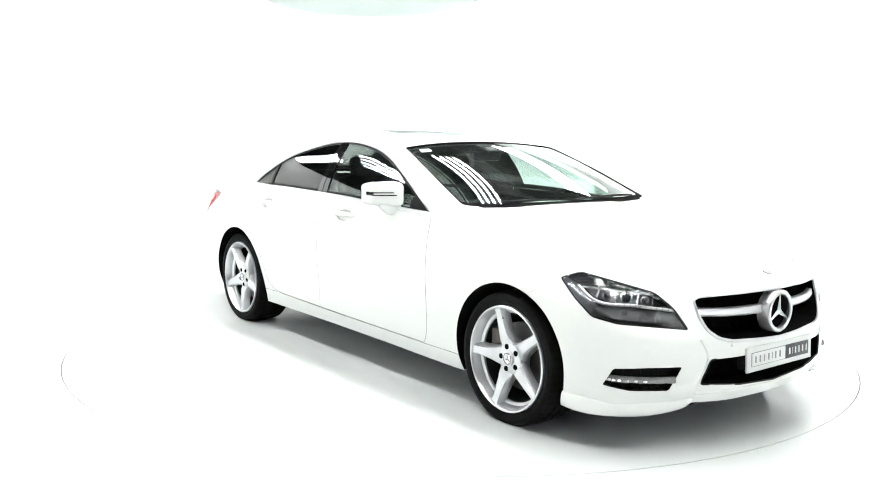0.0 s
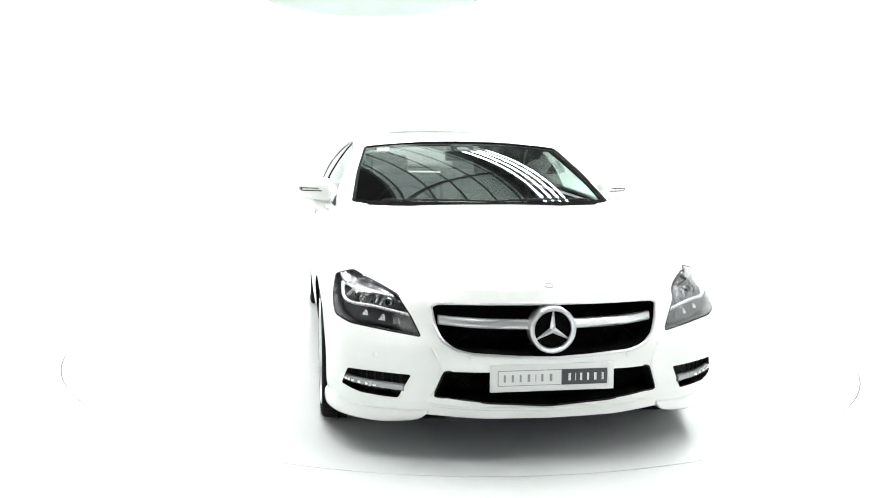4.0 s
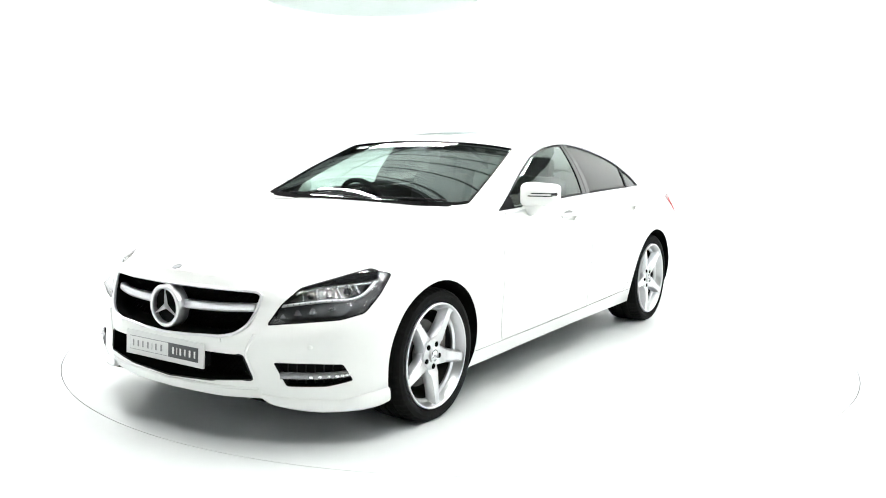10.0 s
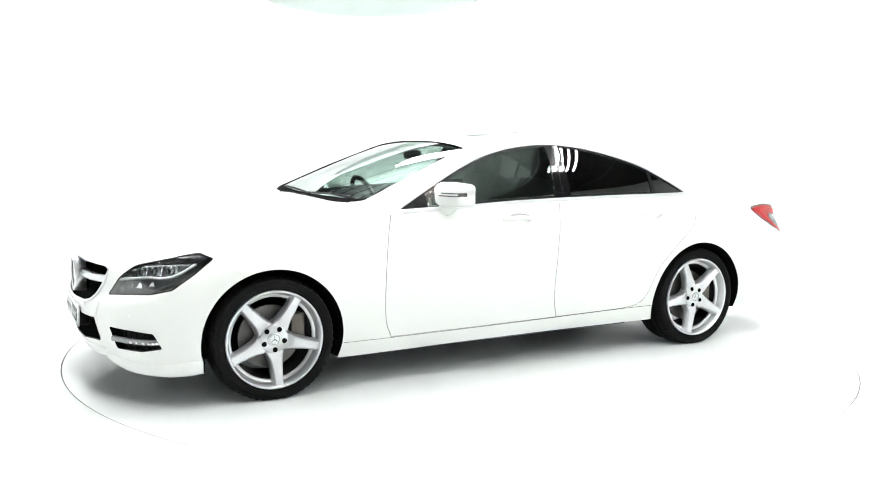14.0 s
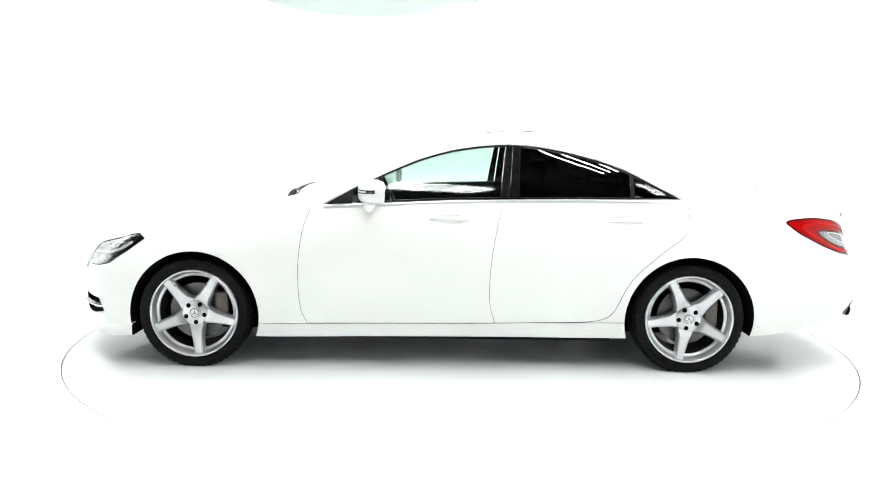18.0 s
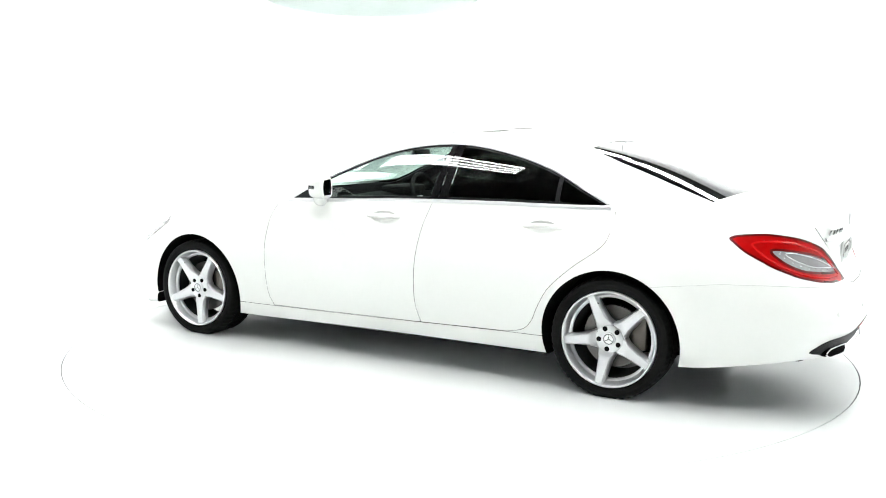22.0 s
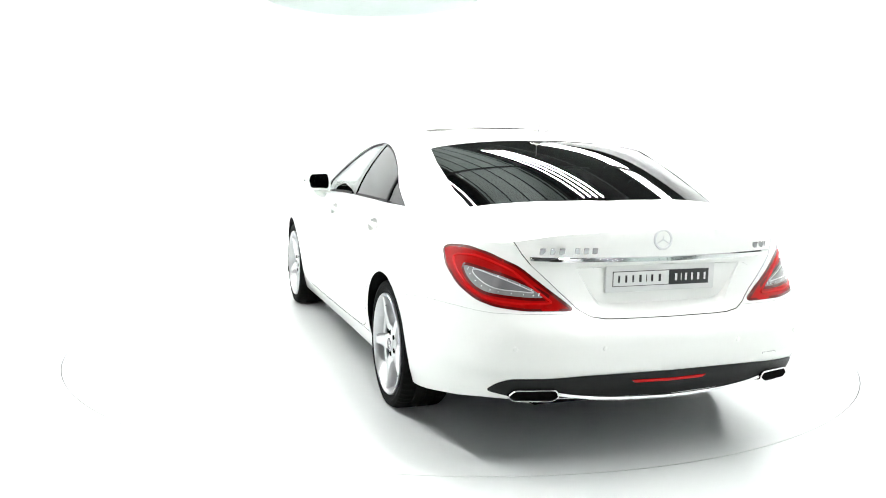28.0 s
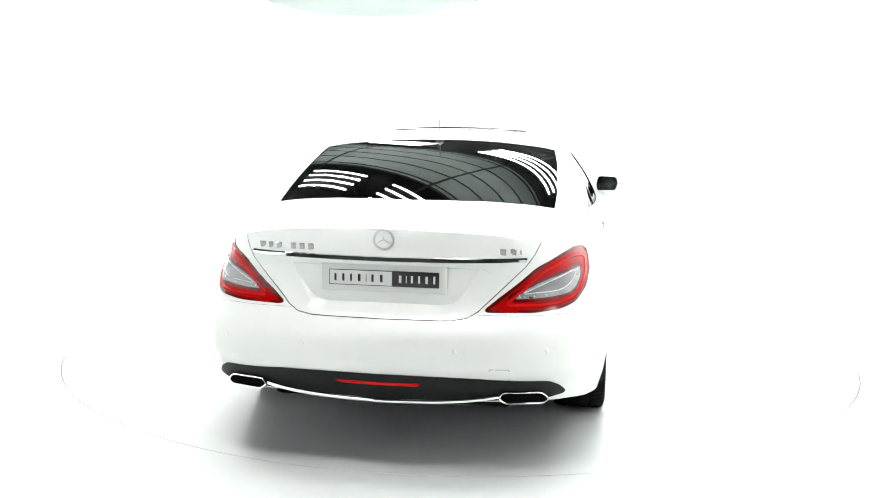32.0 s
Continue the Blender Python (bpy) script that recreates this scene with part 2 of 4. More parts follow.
def turntable():
    base = new("turntable")
    tagged(base, "round white turntable flush with the floor", "turntable")
    bm = spin([(2.4785, -0.10), (2.4785, -0.008)], 160, "z")
    part("disc", bm, STEEL, base, "steel turntable frame", 30)
    part("deck", spin([(2.4785, -0.008), (2.4785, -0.001), (2.4775, 0.0)], 200, "z"), FLOOR, base, "white painted turntable deck", 30)
    return base


studio()
# rows of lamps; where the banks of each row begin, in metres along it, and their length
for across, length, starts in ((-2.6, 2.5, (-3.85, -0.15, 2.85, 6.4)), (0.15, 2.5, (-6.95, -3.1, -0.15, 3.25)), (2.92, 2.6, (-3.2, 0.5, 5.0)), (5.5, 2.5, (-0.45, 2.3))):
    for along in starts:
        light_bank(across, along, length)
table = turntable()

# ---- the car's body ----
def line(xs, ys, zs):
    return np.array([xs, ys, zs], float)


BOTTOM = line((2.255, 2.24, 2.175, 2.075, 1.955, 1.80, 1.437, 1.04, 0.3, -0.4, -1.05, -1.437, -1.82, -2.2, -2.40, -2.50, -2.54),
              (0, 0.26, 0.52, 0.70, 0.83, 0.88, 0.87, 0.87, 0.87, 0.87, 0.87, 0.88, 0.88, 0.83, 0.72, 0.45, 0),
              (0.204, 0.206, 0.216, 0.175, 0.172, 0.182, 0.18, 0.175, 0.185, 0.19, 0.19, 0.20, 0.215, 0.270, 0.30, 0.30, 0.29))
LOW = line((2.285, 2.275, 2.20, 2.11, 1.99, 1.80, 1.437, 1.04, 0.3, -0.4, -1.05, -1.437, -1.82, -2.22, -2.43, -2.54, -2.575),
           (0, 0.27, 0.53, 0.71, 0.835, 0.90, 0.90, 0.895, 0.90, 0.90, 0.895, 0.91, 0.905, 0.845, 0.73, 0.46, 0),
           (0.31, 0.31, 0.31, 0.31, 0.31, 0.30, 0.28, 0.265, 0.27, 0.275, 0.28, 0.30, 0.31, 0.36, 0.375, 0.375, 0.37))
MID = line((2.30, 2.285, 2.205, 2.117, 1.998, 1.804, 1.437, 1.04, 0.3, -0.4, -1.05, -1.437, -1.82, -2.24, -2.46, -2.58, -2.61),
           (0, 0.27, 0.53, 0.71, 0.835, 0.90, 0.925, 0.92, 0.93, 0.93, 0.925, 0.935, 0.92, 0.855, 0.75, 0.47, 0),
           (0.45, 0.455, 0.475, 0.49, 0.505, 0.49, 0.45, 0.45, 0.45, 0.45, 0.45, 0.45, 0.45, 0.45, 0.45, 0.45, 0.45))
HIGH = line((2.285, 2.265, 2.172, 2.068, 1.948, 1.775, 1.437, 1.04, 0.3, -0.4, -1.05, -1.437, -1.83, -2.238, -2.457, -2.571, -2.604),
            (0, 0.27, 0.525, 0.70, 0.825, 0.89, 0.935, 0.93, 0.94, 0.94, 0.935, 0.94, 0.92, 0.85, 0.74, 0.46, 0),
            (0.58, 0.58, 0.57, 0.58, 0.60, 0.61, 0.62, 0.62, 0.62, 0.62, 0.62, 0.62, 0.60, 0.555, 0.565, 0.562, 0.556))
WAIST = line((2.268, 2.25, 2.15, 2.0, 1.86, 1.72, 1.437, 1.04, 0.3, -0.4, -1.05, -1.437, -1.82, -2.18, -2.38, -2.475, -2.49),
             (0, 0.27, 0.515, 0.68, 0.79, 0.855, 0.90, 0.905, 0.915, 0.92, 0.915, 0.91, 0.885, 0.82, 0.72, 0.45, 0),
             (0.675, 0.675, 0.672, 0.675, 0.70, 0.735, 0.77, 0.79, 0.80, 0.80, 0.80, 0.79, 0.77, 0.75, 0.73, 0.72, 0.72))
SHOULDER = line((2.24, 2.222, 2.10, 1.93, 1.82, 1.70, 1.437, 1.04, 0.3, -0.4, -1.05, -1.437, -1.82, -2.10, -2.32, -2.45, -2.48),
                (0, 0.265, 0.49, 0.63, 0.73, 0.78, 0.815, 0.835, 0.85, 0.85, 0.835, 0.80, 0.785, 0.76, 0.68, 0.44, 0),
                (0.745, 0.742, 0.728, 0.738, 0.765, 0.80, 0.865, 0.93, 0.955, 0.975, 0.985, 0.985, 0.955, 0.925, 0.928, 0.968, 0.985))
DECK_X = (-2.48, -2.3, -2.1, -1.86, -1.4, 0.0, 0.8, 1.04, 1.437, 1.7, 2.05, 2.17, 2.24)
DECK_Z = (0.985, 1.013, 1.036, 1.045, 1.0, 0.985, 0.990, 0.987, 0.893, 0.832, 0.782, 0.764, 0.745)


def body_solid():
    s = np.concatenate([[0], np.cumsum(np.hypot(np.diff(MID[0]), np.diff(MID[1])))])
    q = np.unique(np.concatenate([np.linspace(a, b, max(3, int((b - a) / 0.045)) + 1) for a, b in zip(s, s[1:])]))
    levels = np.array([[pchip(s, c, q) for c in l] for l in (BOTTOM, LOW, MID, HIGH, WAIST, SHOULDER)])
    vv = np.concatenate([np.linspace(k, k + 1, 6)[:-1] for k in range(5)] + [[5.0]])
    rows = []
    for i in range(len(q)):
        col = [pchip(range(6), levels[:, c, i], vv) for c in range(3)]
        side = list(zip(*col))
        x0, y0, z0 = side[0]
        x1, y1, z1 = side[-1]
        zc = float(pchip(DECK_X, DECK_Z, x1))
        under = [(x0, y0 * f, z0) for f in (0, 0.35, 0.7, 0.95)]
        cap = []
        for f in (0.98, 0.93, 0.85, 0.75, 0.6, 0.45, 0.3, 0.15, 0):
            cap.append((x1, y1 * f, zc - (zc - z1) * f ** 2.6))
        rows.append(under + side + cap)
    return grid_solid(rows)


CABIN_X = (1.05, 0.95, 0.9, 0.75, 0.55, 0.35, 0.175, 0.0, -0.2, -0.5, -0.9, -1.22, -1.4, -1.55, -1.7, -1.86, -1.98, -2.06, -2.13)
BELT_Y = (0.66, 0.735, 0.772, 0.803, 0.825, 0.84, 0.845, 0.848, 0.85, 0.85, 0.845, 0.825, 0.805, 0.79, 0.775, 0.755, 0.735, 0.715, 0.68)
BELT_Z = (0.90, 0.91, 0.92, 0.93, 0.94, 0.95, 0.955, 0.96, 0.965, 0.975, 0.98, 0.98, 0.975, 0.97, 0.965, 0.96, 0.95, 0.94, 0.92)
RAIL_Y = (0.64, 0.715, 0.733, 0.716, 0.688, 0.648, 0.614, 0.60, 0.60, 0.60, 0.607, 0.634, 0.648, 0.656, 0.662, 0.666, 0.662, 0.648, 0.61)
RAIL_Z = (0.93, 0.965, 0.985, 1.048, 1.135, 1.215, 1.281, 1.322, 1.345, 1.358, 1.342, 1.283, 1.219, 1.165, 1.106, 1.042, 0.998, 0.965, 0.93)
CROWN_Z = (0.95, 0.995, 1.018, 1.085, 1.172, 1.25, 1.31, 1.352, 1.38, 1.396, 1.379, 1.330, 1.284, 1.237, 1.184, 1.121, 1.071, 1.037, 1.0)


def cabin_solid(inset=0.0, floor_z=0.88):
    xs = np.unique(np.concatenate([np.linspace(a, b, max(2, int(abs(b - a) / 0.045)) + 1) for a, b in zip(CABIN_X, CABIN_X[1:])]))
    order = np.argsort(CABIN_X)
    cx = np.array(CABIN_X)[order]
    by, bz, ry, rz, cz = (pchip(cx, np.array(a)[order], xs) for a in (BELT_Y, BELT_Z, RAIL_Y, RAIL_Z, CROWN_Z))
    rows = []
    for i, x in enumerate(xs):
        row = [(x, 0, floor_z), (x, by[i] * 0.5, floor_z), (x, by[i] - inset, floor_z)]
        n = 12
        for k in range(n):
            f = k / n
            bulge = 0.018 * math.sin(math.pi * f) * min(1, max(0, (rz[i] - bz[i]) / 0.3))
            row.append((x, by[i] + (ry[i] - by[i]) * f ** 1.15 + bulge - inset, bz[i] + (rz[i] - bz[i]) * f - inset * f))
        for f in (1.0, 0.985, 0.96, 0.92, 0.86, 0.78, 0.66, 0.5, 0.33, 0.16, 0):
            row.append((x, (ry[i] - inset) * f, cz[i] - (cz[i] - rz[i]) * f ** 2.4 - inset))
        rows.append(row)
    ends = []
    for row in (rows[0], rows[-1]):
        ends.append([(row[0][0], 0.0, z) for _, _, z in row])
    return grid_solid([ends[0]] + rows + [ends[1]])


# ---- the car: views to lay outlines from, and panels laid on the skin ----
X, Y, Z = Vector((1, 0, 0)), Vector((0, 1, 0)), Vector((0, 0, 1))
TOP, FRONT, REAR = (X, Y, Z), (Y, Z, X), (Y, Z, -X)


def side(s):
    return (X, Z, Y * s)


def slanted(d):
    d = Vector(d).normalized()
    e1 = Z.cross(d).normalized()
    return (e1, d.cross(e1), d)


def onto(view, p):
    return (Vector(p).dot(view[0]), Vector(p).dot(view[1]))


def fillet(pts, r, n=4):
    """Rounds the corners of a flat outline."""
    out, k = [], len(pts)
    for i in range(k):
        a, b, c = (Vector(pts[(i + j) % k]) for j in (-1, 0, 1))
        u, v = a - b, c - b
        cut = min(r, u.length * 0.45, v.length * 0.45)
        p, q = b + u.normalized() * cut, b + v.normalized() * cut
        for j in range(n + 1):
            t = j / n
            out.append(tuple((1 - t) ** 2 * p + 2 * t * (1 - t) * b + t * t * q))
    return out


def curve(pts, per=6, closed=False):
    """A soft curve through points of any dimension."""
    pts = [np.array(p, float) for p in pts]
    n, out = len(pts), []
    for i in range(n if closed else n - 1):
        p1, p2 = pts[i], pts[(i + 1) % n]
        p0 = pts[i - 1] if (i or closed) else 2 * p1 - p2
        p3 = pts[(i + 2) % n] if (closed or i + 2 < n) else 2 * p2 - p1
        for k in range(per):
            t = k / per
            out.append(tuple(0.5 * (2 * p1 + (p2 - p0) * t + (2 * p0 - 5 * p1 + 4 * p2 - p3) * t * t + (3 * p1 - p0 - 3 * p2 + p3) * t ** 3)))
    if not closed:
        out.append(tuple(pts[-1]))
    return out


def grown(pts, d):
    """A flat outline, moved outwards by d."""
    k = len(pts)
    area = sum(pts[i][0] * pts[(i + 1) % k][1] - pts[(i + 1) % k][0] * pts[i][1] for i in range(k))
    sign = 1 if area > 0 else -1
    out = []
    for i in range(k):
        a, b, c = (Vector(pts[(i + j) % k]) for j in (-1, 0, 1))
        u, v = (b - a), (c - b)
        u = u.normalized() if u.length > 1e-7 else v.normalized()
        v = v.normalized() if v.length > 1e-7 else u
        n1, n2 = Vector((u.y, -u.x)) * sign, Vector((v.y, -v.x)) * sign
        m = n1 + n2
        m = m / max(0.6, m.length * m.length / 2) if m.length > 1e-6 else n1
        out.append(tuple(b + m * d))
    return out


def drop(trees, view, a, b, lift=0.0):
    """The place on the skin over the view's point (a, b)."""
    e1, e2, d = view
    p = e1 * a + e2 * b
    best = None
    for tree in trees:
        hit = tree.ray_cast(p + d * 4, -d)[0]
        if hit is not None and (best is None or (hit - best).dot(d) > 0):
            best = hit
    if best is None:
        near = [tree.find_nearest(p + d * 2.0)[0] for tree in trees]
        best = max(near, key=lambda h: h.dot(d))
        best = p + d * (best.dot(d))
    return best + d * lift


def fitted(trees, view, flat, degree=4):
    """A smooth surface through the skin under the flat points: heights and normals."""
    e1, e2, d = view
    ab = np.array(flat, float)
    h = np.array([drop(trees, view, a, b).dot(d) for a, b in flat])
    mid, size = ab.mean(0), np.abs(ab - ab.mean(0)).max(0) + 1e-6
    u, v = ((ab - mid) / size).T
    terms = [(i, j) for i in range(degree + 1) for j in range(degree + 1 - i)]
    k = np.linalg.lstsq(np.stack([u ** i * v ** j for i, j in terms], 1), h, rcond=None)[0]
    z = sum(c * u ** i * v ** j for c, (i, j) in zip(k, terms))
    du = sum(c * i * u ** max(i - 1, 0) * v ** j for c, (i, j) in zip(k, terms)) / size[0]
    dv = sum(c * j * u ** i * v ** max(j - 1, 0) for c, (i, j) in zip(k, terms)) / size[1]
    return z, [(d - e1 * float(a) - e2 * float(b)).normalized() for a, b in zip(du, dv)]


def patch(trees, view, outline, lift=0.0, thick=0.004, step=0.045, fit=False):
    """A panel of even thickness that follows the skin. fit: as a mesh, on a smooth surface fitted to the skin."""
    e1, e2, d = view
    bm = bmesh.new()
    f = bm.faces.new([bm.verts.new((a, b, 0)) for a, b in outline])
    bmesh.ops.triangulate(bm, faces=[f])
    for axis in (0, 1):
        vals = [v.co[axis] for v in bm.verts]
        lo, hi = min(vals), max(vals)
        n = max(1, int((hi - lo) / step))
        for k in range(1, n):
            no = (1, 0, 0) if axis == 0 else (0, 1, 0)
            co = [0, 0, 0]
            co[axis] = lo + (hi - lo) * k / n
            bmesh.ops.bisect_plane(bm, geom=bm.verts[:] + bm.edges[:] + bm.faces[:], dist=1e-6, plane_co=co, plane_no=no)
    bm.verts.index_update()
    flat = [(v.co.x, v.co.y) for v in bm.verts]
    faces = [[v.index for v in f.verts] for f in bm.faces]
    rim = [[v.index for v in e.verts] for e in bm.edges if e.is_boundary]
    bm.free()
    out = bmesh.new()
    if fit:
        heights, normals = fitted(trees, view, flat)
        top = [e1 * a + e2 * b + d * (float(z) + lift) for (a, b), z in zip(flat, heights)]
    else:
        top = [drop(trees, view, a, b, lift) for a, b in flat]
    up = [out.verts.new(p) for p in top]
    lo = [out.verts.new(p - d * thick) for p in top]
    for f in faces:
        out.faces.new([up[i] for i in f])
        out.faces.new([lo[i] for i in reversed(f)])
    for i, j in rim:
        out.faces.new((up[i], up[j], lo[j], lo[i]))
    bmesh.ops.recalc_face_normals(out, faces=out.faces)
    if fit:
        me = finish(out, "pane", 0)
        for p in me.polygons:
            p.use_smooth = True
        me.normals_split_custom_set_from_vertices([tuple(n) for n in normals] + [tuple(-n) for n in normals])
        return me
    return out


def bowl(trees, view, outline, depth, lift=-0.003):
    """A housing behind an opening: walls and a back."""
    bm = patch(trees, view, outline, lift - depth, 0.004)
    n = len(outline)
    d = view[2]
    top = [drop(trees, view, a, b, lift) for a, b in outline]
    a = [bm.verts.new(p) for p in top]
    b = [bm.verts.new(p - d * depth) for p in top]
    for k in range(n):
        bm.faces.new((a[k], a[(k + 1) % n], b[(k + 1) % n], b[k]))
    return bm


def band(trees, view, outer, inner, lift, thick=0.003):
    """A flat strip between two outlines of as many points."""
    d = view[2]
    bm = bmesh.new()
    n = len(outer)
    o = [drop(trees, view, a, b, lift) for a, b in outer]
    i = [drop(trees, view, a, b, lift) for a, b in inner]
    vs = [[bm.verts.new(p) for p in ring] for ring in (o, i, [p - d * thick for p in i], [p - d * thick for p in o])]
    for r in range(4):
        for k in range(n):
            bm.faces.new((vs[r][k], vs[r][(k + 1) % n], vs[(r + 1) % 4][(k + 1) % n], vs[(r + 1) % 4][k]))
    bmesh.ops.recalc_face_normals(bm, faces=bm.faces)
    return bm


def block(view, outline, near, far):
    """A closed block over an outline, from near to far along the view."""
    e1, e2, d = view
    return prism([e1 * a + e2 * b + d * near for a, b in outline], d * (far - near))


def bead(trees, view, outline, radius, lift=0.0, closed=True, sides=6, flat=1.0):
    return tube([drop(trees, view, a, b, lift) for a, b in outline], radius, sides, closed, None, flat)


def lined(me, tree, outer, inner, under=0.0, behind=-9.0):
    """Gives the cut faces that lie inside the skin the inner material."""
    me.materials.clear()
    me.materials.append(outer)
    me.materials.append(inner)
    for p in me.polygons:
        near = tree.find_nearest(p.center)
        inside = near[3] > 0.006 and p.center.x > behind
        p.material_index = 1 if inside or (under and p.normal.z < -0.75 and p.center.z < under) else 0
    return smooth_mesh(me)


# ---- the car: shell and panels ----
car = new("car")
tagged(car, "white four-door coupe saloon with black rear side glass on the turntable", "car")
AT = Matrix.Translation(OFFSET)
body_bm, cabin_bm = body_solid(), cabin_solid()
for v in body_bm.verts:
    # the headlamps stand full at the wing's corner
    far = ((v.co.x - 1.93) / 0.17) ** 2 + ((abs(v.co.y) - 0.82) / 0.17) ** 2 + ((v.co.z - 0.67) / 0.13) ** 2
    v.co += Vector((0.72, math.copysign(0.66, v.co.y), 0)) * (0.037 * math.exp(-far))
BODY_TREE, CABIN_TREE = BVHTree.FromBMesh(body_bm), BVHTree.FromBMesh(cabin_bm)
SKIN = (BODY_TREE, CABIN_TREE)
body_me, cabin_me = finish(body_bm, "body"), finish(cabin_bm, "roof")
WHEELS = ((1.437, 1), (1.437, -1), (-1.437, 1), (-1.437, -1))

GAP_FRONT = curve([(0.755, 1.06), (0.766, 0.929), (0.799, 0.831), (0.824, 0.666), (0.829, 0.501), (0.817, 0.351), (0.781, 0.264)], 5)
GAP_MIDDLE = curve([(-0.36, 1.06), (-0.35, 0.985), (-0.317, 0.846), (-0.288, 0.683), (-0.275, 0.518), (-0.28, 0.385), (-0.309, 0.279)], 5)
GAP_REAR = curve([(-1.40, 1.06), (-1.425, 0.95), (-1.418, 0.878), (-1.383, 0.796), (-1.234, 0.68), (-1.109, 0.563), (-1.048, 0.463), (-1.003, 0.363), (-0.94, 0.308), (-0.826, 0.289)], 4)
DOOR_FRONT = GAP_FRONT + GAP_MIDDLE[::-1]
DOOR_REAR = GAP_MIDDLE + GAP_REAR[::-1]
SILL = [(1.30, 0.1), (1.30, 0.256), (0.78, 0.259), (0.0, 0.27), (-0.5, 0.281), (-0.83, 0.286), (-1.30, 0.288), (-1.30, 0.1)]
BONNET = [(2.205, 0), (2.19, 0.2), (2.13, 0.38), (2.06, 0.48), (2.046, 0.535), (2.03, 0.59), (1.93, 0.635), (1.80, 0.70), (1.60, 0.745), (1.30, 0.755), (0.912, 0.735), (0.957, 0.5), (0.984, 0.25), (0.991, 0)]
BONNET = BONNET + [(a, -b) for a, b in BONNET[-2:0:-1]]
BOOT = [(0, 0.629), (0.22, 0.630), (0.29, 0.632), (0.35, 0.642), (0.395, 0.668), (0.575, 0.845), (0.606, 0.89), (0.628, 0.935), (0.640, 0.97), (0.658, 1.03), (0.662, 1.2)]
BOOT = BOOT + [(-a, b) for a, b in BOOT[:0:-1]]
BUMPER_FRONT = [(1.735, 0.757), (1.68, 0.71), (1.5, 0.60), (1.5, 0.05), (2.6, 0.05), (2.6, 0.757)]
BUMPER_REAR = [(-1.45, 0.60), (-1.66, 0.615), (-1.99, 0.655), (-2.25, 0.66), (-2.8, 0.65), (-2.8, 0.05), (-1.45, 0.05)]
GRILLE = [(0, 0.688), (0.25, 0.689), (0.460, 0.683), (0.486, 0.668), (0.474, 0.596), (0.450, 0.540), (0.402, 0.503), (0.335, 0.487), (0.14, 0.475), (0, 0.469)]
GRILLE = fillet(GRILLE + [(-a, b) for a, b in GRILLE[-2:0:-1]], 0.02, 3)
INTAKE = [(0, 0.416), (0.437, 0.412), (0.478, 0.303), (0.25, 0.279), (0, 0.262)]
INTAKE = fillet(INTAKE + [(-a, b) for a, b in INTAKE[-2:0:-1]], 0.015, 3)


def lamp_outline(view, pts, r, s):
    return fillet([onto(view, (a, b * s, c)) for a, b, c in pts], r, 4)


HEAD = ((2.186, 0.528, 0.544), (2.132, 0.565, 0.631), (2.042, 0.594, 0.695), (1.885, 0.70, 0.738), (1.775, 0.771, 0.767), (1.722, 0.850, 0.742), (1.826, 0.865, 0.664), (1.925, 0.858, 0.596), (2.012, 0.795, 0.572), (2.115, 0.665, 0.559))
TAIL = ((-2.012, 0.822, 0.878), (-2.05, 0.81, 0.895), (-2.18, 0.765, 0.905), (-2.30, 0.70, 0.885), (-2.40, 0.61, 0.838), (-2.455, 0.50, 0.745), (-2.491, 0.395, 0.662), (-2.452, 0.60, 0.664), (-2.405, 0.715, 0.678), (-2.339, 0.785, 0.700), (-2.23, 0.828, 0.745), (-2.10, 0.845, 0.815))
FOG = ((2.186, 0.567, 0.387), (2.10, 0.705, 0.388), (2.019, 0.813, 0.382), (1.982, 0.838, 0.308), (2.06, 0.76, 0.287), (2.159, 0.618, 0.285), (2.172, 0.598, 0.327))


def panel(me, outline, view, near, far, gap=0.0012):
    """Splits a panel off the shell: the shell that is left, and the panel."""
    one = carve(me, block(view, grown(outline, -gap), near, far), "INTERSECT")
    return carve(me, block(view, grown(outline, gap), near, far)), one


for wx, wy in WHEELS:
    bm = spin([(0.374, -0.3), (0.374, 0.3)], 72, "y")
    bmesh.ops.translate(bm, verts=bm.verts, vec=(wx, wy * 0.93, 0.306))
    body_me = carve(body_me, bm)
body_me = carve(body_me, box(1.835, 1.50, 0.9, (-0.0825, 0, 0.76)))
body_me = carve(body_me, box(0.75, 1.20, 0.9, (-1.345, 0, 0.76)))
PANELS = []
for s in (1, -1):
    for name, outline in (("front_door", DOOR_FRONT), ("rear_door", DOOR_REAR), ("sill", SILL)):
        body_me, one = panel(body_me, outline, side(s), 0.62, 1.2, 0.0012)
        PANELS.append((name, one))
body_me, one = panel(body_me, BONNET, TOP, 0.69, 1.2, 0.0005)
PANELS.append(("bonnet", one))
body_me, one = panel(body_me, BOOT, REAR, 1.99, 2.9, 0.0015)
RECESS = [(0.43, 0.853), (0.375, 0.765), (0.335, 0.705), (0.30, 0.672), (0.25, 0.657)]
RECESS = fillet(RECESS + [(-a, b) for a, b in RECESS[::-1]], 0.02)
cutter = bmesh.new()
deep, shallow = ([cutter.verts.new((-x, a, b)) for a, b in grown(RECESS, d)] for x, d in ((2.464, -0.022), (2.535, 0.016)))
cutter.faces.new(deep), cutter.faces.new(shallow)
for k in range(len(deep)):
    cutter.faces.new((deep[k - 1], deep[k], shallow[k], shallow[k - 1]))
bmesh.ops.recalc_face_normals(cutter, faces=cutter.faces)
one = carve(one, cutter)
PANELS.append(("boot_lid", one))
LAMPS = []
